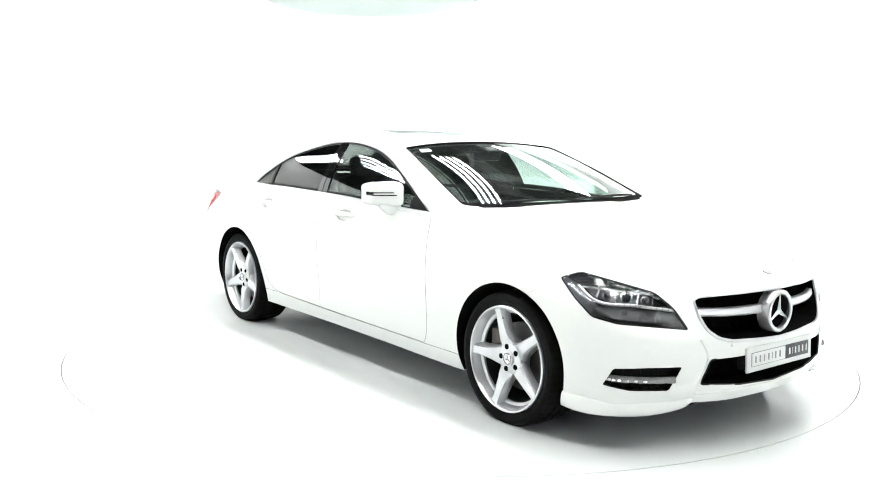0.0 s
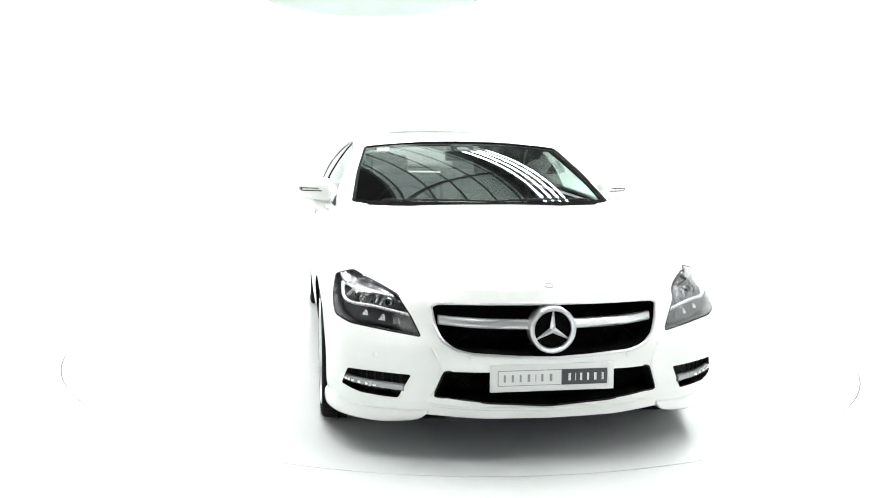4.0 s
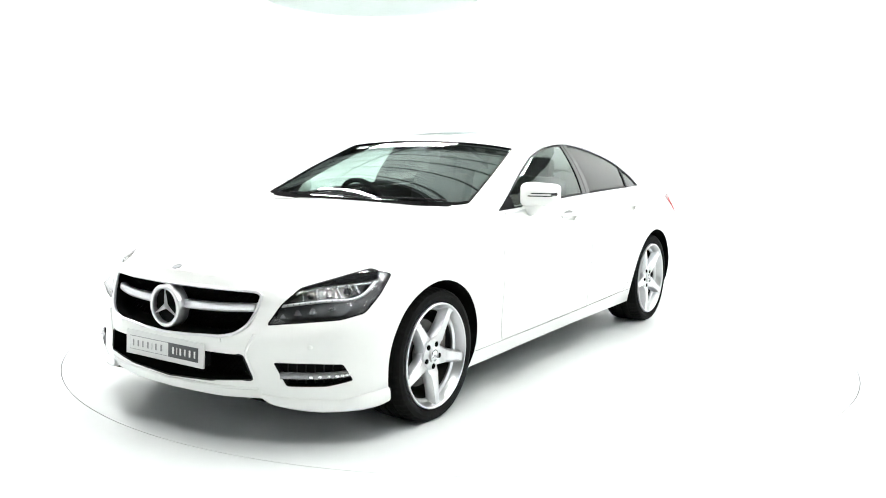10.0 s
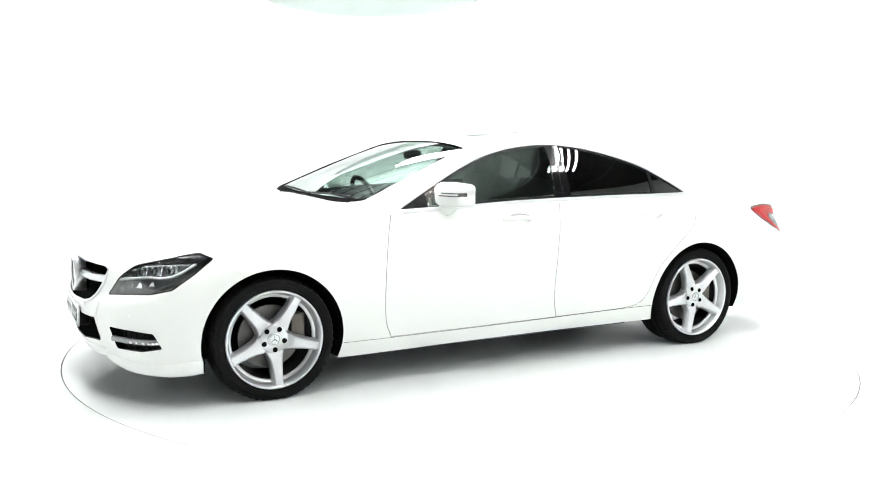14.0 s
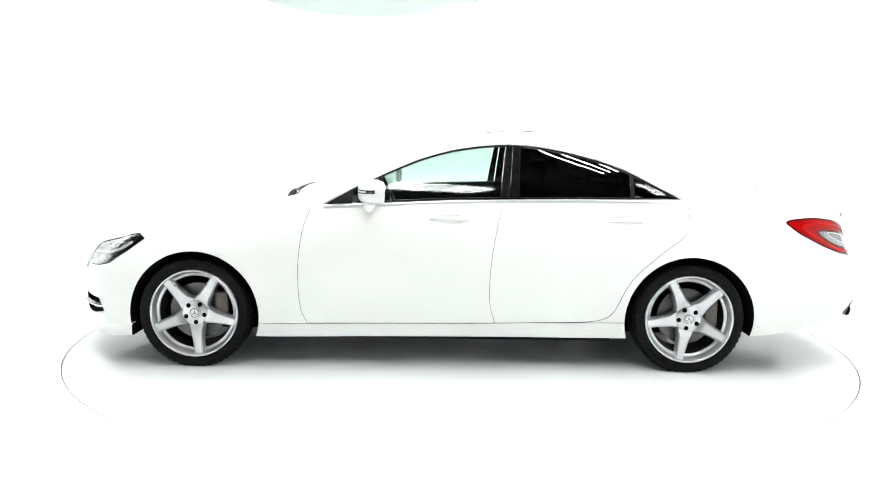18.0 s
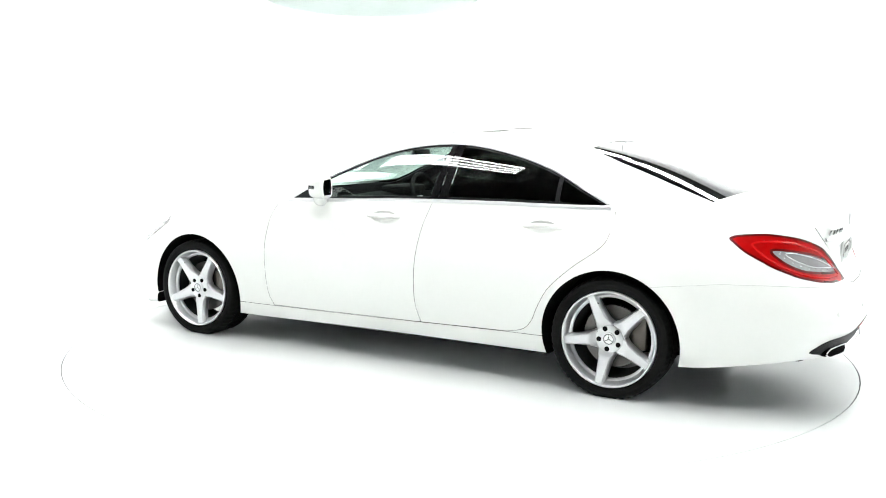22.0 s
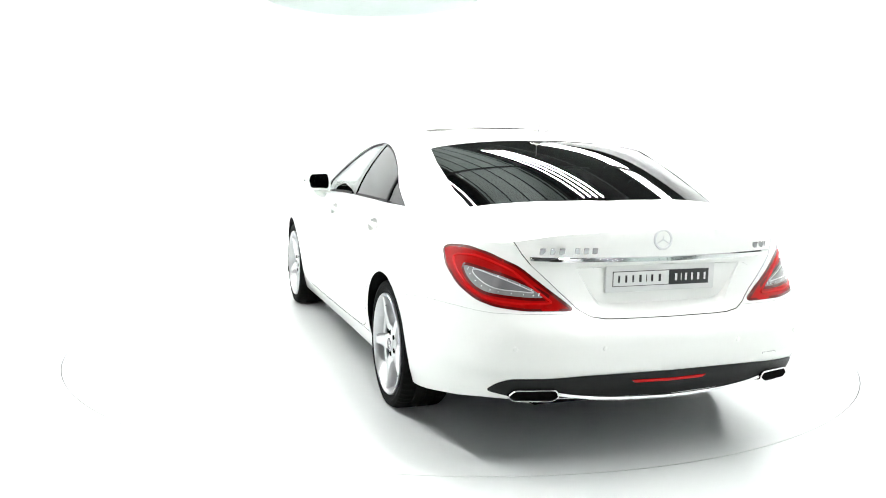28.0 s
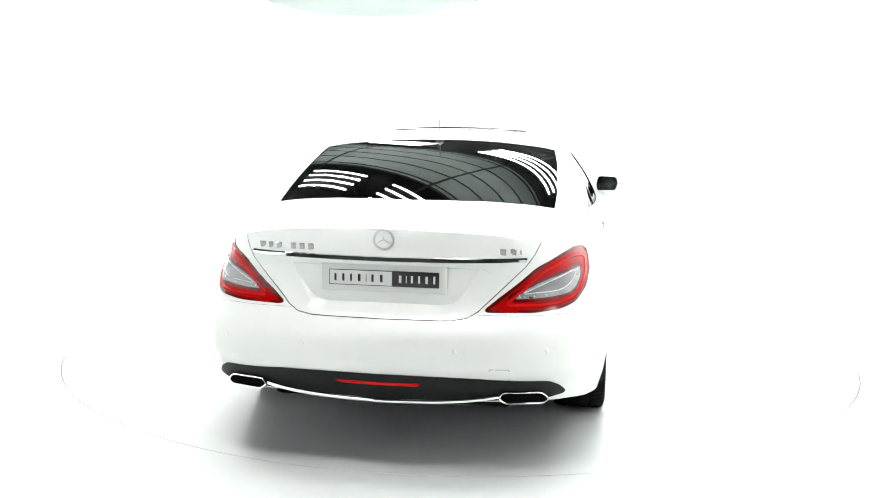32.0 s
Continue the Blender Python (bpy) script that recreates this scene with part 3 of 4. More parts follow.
for s in (1, -1):
    hv, tv, fv = slanted((0.72, 0.66 * s, 0.16)), slanted((-0.72, 0.66 * s, 0.12)), slanted((0.85, 0.5 * s, 0.0))
    ho, to, fo = lamp_outline(hv, HEAD, 0.016, s), lamp_outline(tv, TAIL, 0.03, s), lamp_outline(fv, FOG, 0.01, s)
    LAMPS.append((s, hv, ho, tv, to, fv, fo))
    for v, o in ((hv, ho), (tv, to), (fv, fo)):
        base = min(drop(SKIN, v, a, b).dot(v[2]) for a, b in o)
        body_me = carve(body_me, block(v, grown(o, 0.001), base - 0.10, base + 0.5))
        # the boot lid ends where the lamps begin
        if v is tv:
            PANELS[-1] = ("boot_lid", carve(PANELS[-1][1], block(v, grown(o, 0.003), base - 0.10, base + 0.5))) if PANELS[-1][0] == "boot_lid" else PANELS[-1]
body_me = carve(body_me, block(FRONT, GRILLE, 2.08, 2.6))
body_me = carve(body_me, block(FRONT, INTAKE, 2.12, 2.6))
for name, outline in (("front_bumper", BUMPER_FRONT), ("rear_bumper", BUMPER_REAR)):
    gap = 0.0002 if name == "front_bumper" else 0.0004
    one = carve(body_me, block(side(1), grown(outline, -gap), -1.2, 1.2), "INTERSECT")
    body_me = carve(body_me, block(side(1), grown(outline, gap), -1.2, 1.2))
    PANELS.append((name, one))

body = part("body", lined(body_me, BODY_TREE, PAINT, LINER, 0.34), None, car, at=AT)
DOORS = {}
for name, me in PANELS:
    ob = part(name, lined(me, BODY_TREE, PAINT, LINER, 0.34 if "bumper" in name else 0.0, -2.40 if name == "boot_lid" else -9.0), None, car, at=AT)
    if "door" in name or name in ("boot_lid", "front_bumper", "rear_bumper", "bonnet"):
        DOORS.setdefault(name, []).append(ob)

# window openings
DLO_UP = curve([(0.704, 0.945), (0.476, 1.067), (0.275, 1.16), (0.109, 1.225), (-0.057, 1.27), (-0.223, 1.295), (-0.389, 1.304), (-0.556, 1.293), (-0.722, 1.265), (-0.89, 1.224), (-1.058, 1.167), (-1.227, 1.083), (-1.395, 0.998)], 3)
DLO_LOW = [(-1.1, 0.999), (-0.8, 0.999), (-0.4, 0.993), (-0.06, 0.984), (0.265, 0.968)]
DLO = DLO_UP + DLO_LOW
WINDSCREEN = [(0.148, 0), (0.152, 0.25), (0.163, 0.45), (0.176, 0.604), (0.36, 0.642), (0.55, 0.680), (0.75, 0.709), (0.872, 0.727), (0.905, 0.675), (0.945, 0.5), (0.970, 0.25), (0.978, 0)]
WINDSCREEN = WINDSCREEN + [(a, -b) for a, b in WINDSCREEN[-2:0:-1]]
WINDSCREEN = fillet(WINDSCREEN, 0.02, 3)
REAR_GLASS = [(-1.197, 0), (-1.198, 0.3), (-1.202, 0.56), (-1.213, 0.617), (-1.39, 0.641), (-1.60, 0.653), (-1.74, 0.659), (-1.885, 0.656), (-1.935, 0.464), (-1.975, 0.24), (-1.993, 0)]
REAR_GLASS = REAR_GLASS + [(a, -b) for a, b in REAR_GLASS[-2:0:-1]]
cabin_me = carve(cabin_me, cabin_solid(0.03, 0.80))
cabin_me = carve(cabin_me, block(side(1), DLO, -1.3, 1.3))
cabin_me = carve(cabin_me, block(TOP, WINDSCREEN, 0.955, 1.7))
cabin_me = carve(cabin_me, block(TOP, REAR_GLASS, 0.99, 1.7))
roof = part("roof", lined(cabin_me, CABIN_TREE, PAINT, LINER), None, car, at=AT)

# ---- glass ----
CAB = (CABIN_TREE,)


def glass(name, view, outline, mat, parent=car, lift=-0.004, label="", step=0.06):
    ob = part(name, patch(CAB, view, outline, lift, 0.004, step, True), mat, parent, label, 60, AT if parent is car else None)
    ob.visible_shadow = False
    return ob


ws = glass("windscreen", TOP, grown(WINDSCREEN, 0.002), SCREEN, label="curved clear windscreen with a black edge", lift=-0.006)
part("edge_band", band(CAB, TOP, grown(WINDSCREEN, 0.004), grown(WINDSCREEN, -0.014), -0.018), BLACK, ws, "black glass border")
for s in (1, -1):
    rows = ((0.185, 0.602, 0.010), (0.36, 0.642, 0.012), (0.55, 0.680, 0.014), (0.75, 0.709, 0.016), (0.868, 0.725, 0.018))
    strip_at = [(a, (b + 0.003) * s) for a, b, w in rows] + [(a, (b - w) * s) for a, b, w in rows[::-1]]
    # black strip stands in for the dark reflection at the glass's side edge
    part("screen_dark_edge", patch(CAB, TOP, strip_at, -0.003, 0.006, 0.05), RUBBER, car, "black strip for the dark reflection along the windscreen's side", at=AT)
low = [(0.872, 0.727), (0.905, 0.675), (0.945, 0.5), (0.970, 0.25), (0.978, 0)]
low = low + [(a, -b) for a, b in low[-2::-1]]
# black trim line, widened inwards to hide a bright reflection at the foot
part("screen_dark_edge", patch(CAB, TOP, [(a + 0.002, b) for a, b in low] + [(a - 0.036, b * 0.97) for a, b in low[::-1]], -0.003, 0.006, 0.05), LINER, car, "black trim below the windscreen, widened over a bright reflection", at=AT)
rg = glass("rear_window", TOP, grown(REAR_GLASS, 0.002), PRIVACY, label="dark tinted rear window", lift=-0.002)
part("edge_band", band(CAB, TOP, grown(REAR_GLASS, 0.004), grown(REAR_GLASS, -0.03), -0.012), BLACK, rg, "black glass border")


def clip_x(outline, lo, hi):
    """The stretch of an outline between two x, as a new outline."""
    bm = bmesh.new()
    f = bm.faces.new([bm.verts.new((a, b, 0)) for a, b in outline])
    for x, n, tilt in ((lo[0], -1, lo[1]), (hi[0], 1, hi[1])):
        bmesh.ops.bisect_plane(bm, geom=bm.verts[:] + bm.edges[:] + bm.faces[:], dist=1e-6, plane_co=(x, 1.0, 0), plane_no=Vector((n, -n * tilt, 0)).normalized(), clear_outer=True)
    bm.faces.ensure_lookup_table()
    f = bm.faces[0]
    pts = [(v.co.x, v.co.y) for v in f.verts]
    bm.free()
    return pts


for s in (1, -1):
    fd, rd = (DOORS[n][0 if s == 1 else 1] for n in ("front_door", "rear_door"))
    glass("window_glass", side(s), clip_x(DLO, (-0.322, -0.16), (0.52, 0.0)), CLEAR, fd, -0.008, "green tinted front door glass")
    part("corner_trim", patch(CAB, side(s), clip_x(DLO, (0.525, 0.0), (2, 0)), -0.003, 0.008), BLACK, fd, "black mirror corner trim")
    part("pillar_cover", patch(CAB, side(s), clip_x(DLO, (-0.378, -0.10), (-0.326, -0.16)), -0.002, 0.01), GLOSSBLACK, fd, "gloss black door pillar cover")
    part("pillar_cover", patch(CAB, side(s), clip_x(DLO, (-0.440, -0.05), (-0.384, -0.10)), -0.002, 0.01), GLOSSBLACK, rd, "gloss black door pillar cover")
    glass("window_glass", side(s), clip_x(DLO, (-1.088, 0.0), (-0.443, -0.05)), PRIVACY, rd, -0.008, "black privacy glass")
    part("divider", patch(CAB, side(s), clip_x(DLO, (-1.111, 0.0), (-1.088, 0.0)), -0.001, 0.012), BLACK, rd, "black window divider bar")
    glass("quarter_glass", side(s), clip_x(DLO, (-3, 0), (-1.111, 0.0)), PRIVACY, rd, -0.008, "black fixed quarter glass")
    part("window_surround", bead(CAB, side(s), grown(DLO, 0.004), 0.0055, 0.001, True, 6), SILVER, car, "thin chrome trim round the side windows", at=AT)
    belt = [drop(SKIN, side(s), a, b - 0.012, 0.002) for a, b in curve(DLO_LOW[::-1] + [DLO_UP[-1]], 4)]
    part("belt_strip", tube([drop(SKIN, side(s), 0.69, 0.935, 0.002)] + belt, 0.0085, 6, False, None, 0.6), SILVER, car, "chrome strip along the belt line", at=AT)
    part("seal", band(CAB, side(s), grown(DLO, 0.001), grown(DLO, -0.014), -0.006, 0.012), BLACK, car, "black rubber window seal", at=AT)
    # door handles on their shallow bowls
    for door, x in ((fd, -0.04), (rd, -1.045)):
        z = 0.882
        y = drop(SKIN, side(s), x, z).y
        rows = [drop(SKIN, side(s), x + a, z + c, 0.004 + l) for a, c, l in ((-0.112, -0.003, -0.008), (-0.09, 0, 0.004), (-0.03, 0.003, 0.009), (0.03, 0.003, 0.009), (0.085, 0.001, 0.005), (0.112, -0.002, -0.008))]
        bowl_bm = bmesh.new()
        bmesh.ops.create_uvsphere(bowl_bm, u_segments=36, v_segments=18, radius=1, matrix=Matrix.Translation((x, y, z - 0.004)) @ Matrix.Diagonal((0.082, 0.026, 0.040, 1)))
        door.data = smooth_mesh(carve(door.data, bowl_bm), 30)
        handle = part("handle", tube(curve(rows, 4), 0.0125, 8, False, None, 0.8), PAINT, door, "white pull handle")
        part("handle_pivot", box(0.03, 0.03, 0.018, (x + 0.098, y - 0.004 * s, z), 0.006), PAINT, door)

# tilted glass sunroof
SUNROOF = fillet([(-0.03, 0.42), (-0.56, 0.40), (-0.56, -0.40), (-0.03, -0.42)], 0.05)
sun_bm = patch(CAB, TOP, SUNROOF, 0.001, 0.005)
edge_bm = bead(CAB, TOP, SUNROOF, 0.004, 0.001)
for bm in (sun_bm, edge_bm):
    for v in bm.verts:
        v.co.z += 0.009 * max(0.0, (-0.05 - v.co.x) / 0.5)
part("sunroof", sun_bm, GLOSSBLACK, car, "dark glass sunroof tilted open", at=AT)
part("sunroof_edge", edge_bm, PAINT, car, "white sunroof edge", at=AT)
part("sunroof_frame", band(CAB, TOP, grown(SUNROOF, 0.007), grown(SUNROOF, -0.01), 0.0006), PAINT, car, "white sunroof frame", at=AT)

# ---- lamps ----
for s, hv, ho, tv, to, fv, fo in LAMPS:
    lamp = new("headlamp")
    lamp.parent, lamp.matrix_basis = car, AT
    tagged(lamp, "clear headlamp with a white light guide")
    part("housing", bowl(SKIN, hv, ho, 0.07), LAMPGREY, lamp, "dark grey lamp housing")
    lens = part("lens", patch(SKIN, hv, ho, -0.001, 0.003, 0.03), LENS, lamp, "clear lamp cover", 60)
    lens.visible_shadow = False
    part("seal", band(SKIN, hv, grown(ho, 0.001), grown(ho, -0.005), -0.0005, 0.004), BLACK, lamp, "black lamp edge")

    def at_h(a, y, c, lift):
        u, v = onto(hv, (a, y * s, c))
        return drop(SKIN, hv, u, v, lift)

    guide = [at_h(2.138, 0.572, 0.625, -0.012), at_h(2.07, 0.645, 0.635, -0.012), at_h(2.0075, 0.7105, 0.643, -0.012), at_h(1.94, 0.785, 0.647, -0.012), at_h(1.885, 0.820, 0.668, -0.012), at_h(1.81, 0.824, 0.714, -0.012)]
    part("light_guide", tube(curve(guide, 6), 0.0068, 8), GUIDE, lamp, "white light guide strip")

    def plane_of(pts):
        return fillet([onto(hv, (a, y * s, c)) for a, y, c in pts], 0.008, 3)

    trim = [at_h(2.075, 0.60, 0.668, -0.014), at_h(2.033, 0.630, 0.688, -0.014), at_h(1.898, 0.75, 0.700, -0.014), at_h(1.825, 0.812, 0.708, -0.014)]
    part("upper_trim", tube(curve(trim, 5), 0.0052, 8), LAMPCHROME, lamp, "satin chrome trim over the projectors")
    part("reflector_bowl", patch(SKIN, hv, plane_of([(2.115, 0.59, 0.640), (2.03, 0.64, 0.684), (1.93, 0.72, 0.696), (1.84, 0.80, 0.703), (1.88, 0.805, 0.675), (1.95, 0.77, 0.655), (2.04, 0.68, 0.646)]), -0.045, 0.004), LAMPMID, lamp, "grey reflector panel")
    for (a, y, c), (a2, y2, c2), w in (((2.055, 0.618, 0.683), (2.075, 0.640, 0.640), 0.004), ((2.01, 0.655, 0.690), (2.03, 0.688, 0.645), 0.008), ((1.945, 0.712, 0.697), (1.965, 0.758, 0.650), 0.008), ((1.885, 0.765, 0.702), (1.90, 0.806, 0.668), 0.010)):
        part("divider", tube([at_h(a, y, c, -0.016), at_h(a2, y2, c2, -0.020)], w, 6, False, None, 0.6), LAMPCHROME, lamp, "chrome wall between the projectors")
    part("lower_panel", patch(SKIN, hv, plane_of([(2.142, 0.56, 0.606), (2.02, 0.70, 0.630), (1.93, 0.80, 0.640), (1.905, 0.83, 0.640), (1.985, 0.785, 0.588), (2.148, 0.55, 0.564)]), -0.030, 0.004), LAMPGREY, lamp, "dark lower lamp panel")
    part("eyelid", patch(SKIN, hv, plane_of([(2.055, 0.595, 0.69), (1.89, 0.70, 0.733), (1.78, 0.771, 0.762), (1.74, 0.830, 0.748), (1.79, 0.82, 0.722), (1.884, 0.743, 0.714), (1.981, 0.657, 0.697), (2.07, 0.60, 0.672)]), -0.007, 0.004), GLOSSBLACK, lamp, "gloss black lamp eyelid")
    turn = hv[2].to_track_quat("Y", "Z").to_matrix().to_4x4()
    for a, y, c, r in ((2.045, 0.655, 0.665, 0.014), (1.985, 0.708, 0.673, 0.020), (1.925, 0.762, 0.680, 0.017)):
        p = at_h(a, y, c, -0.024)
        pr = part("projector", spin([(r * 1.3, -0.01), (r * 1.3, 0.006), (r, 0.010), (r * 0.98, 0.0)], 24, "y"), LAMPCHROME, lamp, "chrome projector ring", at=Matrix.Translation(p) @ turn)
        part("bulb_lens", spin([(r * 0.95, 0.0), (r * 0.85, 0.006), (r * 0.5, 0.011), (0.0005, 0.013)], 24, "y"), DARKLENS, lamp, "dark glass projector lens", at=Matrix.Translation(p) @ turn)
    for a, y, c, r in ((2.147, 0.586, 0.582, 0.010), (2.11, 0.639, 0.598, 0.014), (2.071, 0.69, 0.605, 0.015), (2.017, 0.752, 0.617, 0.013)):
        p = at_h(a, y, c, -0.026)
        facet = prism([(-1.25 * r, 0, -0.8 * r), (1.25 * r, 0, -0.8 * r), (0.35 * r, -0.006, 0.9 * r), (-0.35 * r, -0.006, 0.9 * r)], (0, 0.004, 0))
        part("reflector", facet, LAMPCHROME if r > 0.0125 and a < 2.1 else LAMPMID, lamp, "small fan-shaped reflector", 0, Matrix.Translation(p) @ turn)
    for k, p in enumerate(curve(guide[:4], 4)):
        part("diode", box(0.005, 0.005, 0.005, Vector(p) + hv[2] * 0.0068, 0.001), LAMPCHROME, lamp)

    # fog lamp recess with a light bar
    fog = new("fog_lamp")
    fog.parent, fog.matrix_basis = car, AT
    tagged(fog, "black bumper recess with a clear light bar")
    part("recess", bowl(SKIN, fv, fo, 0.06, -0.001), BLACK, fog, "black bumper recess")

    def at_f(a, y, c, lift):
        u, v = onto(fv, (a, y * s, c))
        return drop(SKIN, fv, u, v, lift)

    row = [at_f(2.15, 0.58, 0.332, 0.002), at_f(2.09, 0.70, 0.331, -0.010), at_f(2.03, 0.79, 0.334, -0.013), at_f(1.995, 0.832, 0.338, -0.016)]
    part("light_bar", tube(curve(row, 5), 0.016, 8, False, None, 0.75), FOGBAR, fog, "clear daytime light bar")
    row = [p - Vector((0, 0, 0.003)) + fv[2] * 0.009 for p in row[1:]]
    for k, p in enumerate(curve(row, 3)):
        part("diode", box(0.015, 0.015, 0.010, p, 0.003), WHITEPLASTIC, fog)
    for k in range(7):
        f = k / 6
        part("slat", tube([at_f(2.13 - 0.12 * f, 0.60 + 0.2 * f, 0.290, -0.03), at_f(2.13 - 0.12 * f, 0.60 + 0.2 * f, 0.378, -0.03)], 0.003, 5), BLACK, fog)

    # tail lamp
    tail = new("tail_lamp")
    tail.parent, tail.matrix_basis = car, AT
    tagged(tail, "red tail lamp with a clear centre")
    cu, cv = np.mean([p[0] for p in to]), np.mean([p[1] for p in to])
    core = onto(tv, (-2.345, 0.70 * s, 0.762))

    def shrunk(f):
        return [(core[0] + (a - core[0]) * f, core[1] + (b - core[1]) * f) for a, b in to]

    part("housing", bowl(SKIN, tv, to, 0.05), REDDARK, tail, "dark red lamp housing")
    part("lens", patch(SKIN, tv, grown(to, -0.001), 0.0005, 0.005, 0.03), RED, tail, "glossy red lamp lens", 60)
    part("lens_rim", band(SKIN, tv, grown(to, -0.001), grown(to, -0.010), 0.0032, 0.005), REDDARK, tail, "deep red lens rim")
    part("light_ring", bead(SKIN, tv, shrunk(0.74), 0.007, -0.001), REDBRIGHT, tail, "bright red light ring")
    eye = curve([onto(tv, (a, y * s, c)) for a, y, c in ((-2.205, 0.784, 0.816), (-2.245, 0.762, 0.822), (-2.377, 0.684, 0.799), (-2.431, 0.601, 0.765), (-2.463, 0.522, 0.722), (-2.453, 0.570, 0.717), (-2.414, 0.667, 0.724), (-2.347, 0.745, 0.736), (-2.272, 0.777, 0.767))], 4, True)
    loop = curve([onto(tv, (a, y * s, c)) for a, y, c in ((-2.262, 0.766, 0.806), (-2.288, 0.748, 0.814), (-2.379, 0.684, 0.790), (-2.432, 0.601, 0.755), (-2.448, 0.569, 0.737), (-2.428, 0.623, 0.741), (-2.381, 0.707, 0.749), (-2.317, 0.750, 0.774))], 4, True)
    part("dark_ring", patch(SKIN, tv, grown(eye, 0.012), 0.0012, 0.004, 0.03), REDDARK, tail, "dark red ring round the clear centre", 60)
    part("reversing_lens", patch(SKIN, tv, eye, 0.0025, 0.004, 0.03), CLEARLENS, tail, "clear ribbed reversing lens", 60)
    part("lens_core", patch(SKIN, tv, grown(loop, -0.003), 0.0034, 0.003, 0.03), LENSCORE, tail, "smooth pale lens core", 60)
    part("lens_edge", bead(SKIN, tv, loop, 0.0022, 0.003, True), GUIDE, tail, "white lens edge")
    for k in range(0, len(eye), 2):
        (a, b), (a2, b2) = eye[k], loop[min(len(loop) - 1, k * len(loop) // len(eye))]
        part("diode", box(0.006, 0.006, 0.006, drop(SKIN, tv, (a + a2) / 2, (b + b2) / 2, 0.004), 0.001), CHROME, tail)
    part("seal", band(SKIN, tv, grown(to, 0.001), grown(to, -0.004), -0.001, 0.004), BLACK, tail, "black lamp edge")

# ---- front end ----
front = DOORS["front_bumper"][0]
grille = new("grille")
grille.parent, grille.matrix_basis = car, AT
tagged(grille, "black radiator grille with a silver bar and round emblem")


def honeycomb(outline, x, pitch, view_lo, view_hi):
    """A black lattice of short slanted bars behind an opening."""
    bm = bmesh.new()
    (a0, b0), (a1, b1) = view_lo, view_hi
    n = int((a1 - a0) / pitch)
    for sgn in (1, -1):
        for k in range(-n, n + 1):
            a = (a0 + a1) / 2 + k * pitch
            w = (b1 - b0) * 0.55 * sgn
            p, q = [a - w, b0], [a + w, b1]
            if max(p[0], q[0]) > a1 or min(p[0], q[0]) < a0:
                continue
            tube([(x, p[0], p[1]), (x, q[0], q[1])], 0.0035, 4, False, bm)
    return bm


part("backing", box(0.01, 1.02, 0.25, (2.10, 0, 0.575)), LINER, grille)
part("lattice", honeycomb(GRILLE, 2.135, 0.022, (-0.48, 0.47), (0.48, 0.685)), LINER, grille, "black honeycomb mesh")
edge = grown(GRILLE, 0.012)
terms = np.array([(1, a * a, a ** 4, b, a * a * b) for a, b in edge])
shape = np.linalg.lstsq(terms, np.array([drop(SKIN, FRONT, a, b).x for a, b in edge]), rcond=None)[0]
rim = [float(shape @ np.array((1, a * a, a ** 4, b, a * a * b))) for a, b in GRILLE]
part("surround", tube([(x + 0.003, a, b) for x, (a, b) in zip(rim, GRILLE)], 0.0068, 8, True), SILVER, grille, "thin chrome grille surround")
for s in (1, -1):
    bm, rings = bmesh.new(), []
    for y in np.linspace(0.085, 0.455, 9):
        c = Vector((drop(SKIN, FRONT, y * s, 0.585).x - 0.03, y * s, 0.599 + 0.012 * (y / 0.46) ** 2))
        w = 1.0 - 0.12 * y / 0.46
        rings.append([bm.verts.new(c + Vector((a, 0, b * w))) for a, b in ((-0.02, 0.021), (0.002, 0.021), (0.006, 0.018), (0.012, -0.004), (0.012, -0.010), (0.004, -0.020), (-0.02, -0.020))])
    for a, b in zip(rings, rings[1:]):
        for k in range(7):
            bm.faces.new((a[k], a[(k + 1) % 7], b[(k + 1) % 7], b[k]))
    bm.faces.new(rings[0]), bm.faces.new(rings[-1])
    bmesh.ops.recalc_face_normals(bm, faces=bm.faces)
    part("grille_bar", bm, SILVER, grille, "silver horizontal grille bar")


def emblem(parent, at, r, bar, mat, label, depth=0.0):
    """A ring with three plain bars."""
    bm = spin([(r, -bar - depth), (r, bar * 0.5), (r - bar * 0.5, bar * 1.1), (r - bar * 1.9, bar * 1.2), (r - bar * 2.4, bar * 0.7), (r - bar * 2.4, -bar)], 48, "x", None, True)
    ring = part("emblem", bm, mat, parent, label, at=at)
    for k in range(3):
        a = math.pi / 2 + k * 2 * math.pi / 3
        c, sn = math.cos(a), math.sin(a)
        wide = Vector((0, -sn, c))
        out = Vector((0, c, sn))
        tip, root = out * (r - bar * 1.5), out * 0.0
        b2 = bmesh.new()
        w = bar * 1.6
        vs = [b2.verts.new(p) for p in (root + wide * w - X * bar * 0.3, root - wide * w - X * bar * 0.3, tip - wide * w * 0.12, tip + wide * w * 0.12, root + X * bar * 0.9, tip + X * bar * 0.25)]
        for f in ((0, 1, 2, 3), (0, 4, 5, 3), (1, 4, 5, 2), (0, 1, 4), (3, 2, 5)):
            b2.faces.new([vs[i] for i in f])
        bmesh.ops.recalc_face_normals(b2, faces=b2.faces)
        part("emblem_bar", b2, mat, parent, smooth=0, at=at)
    return ring


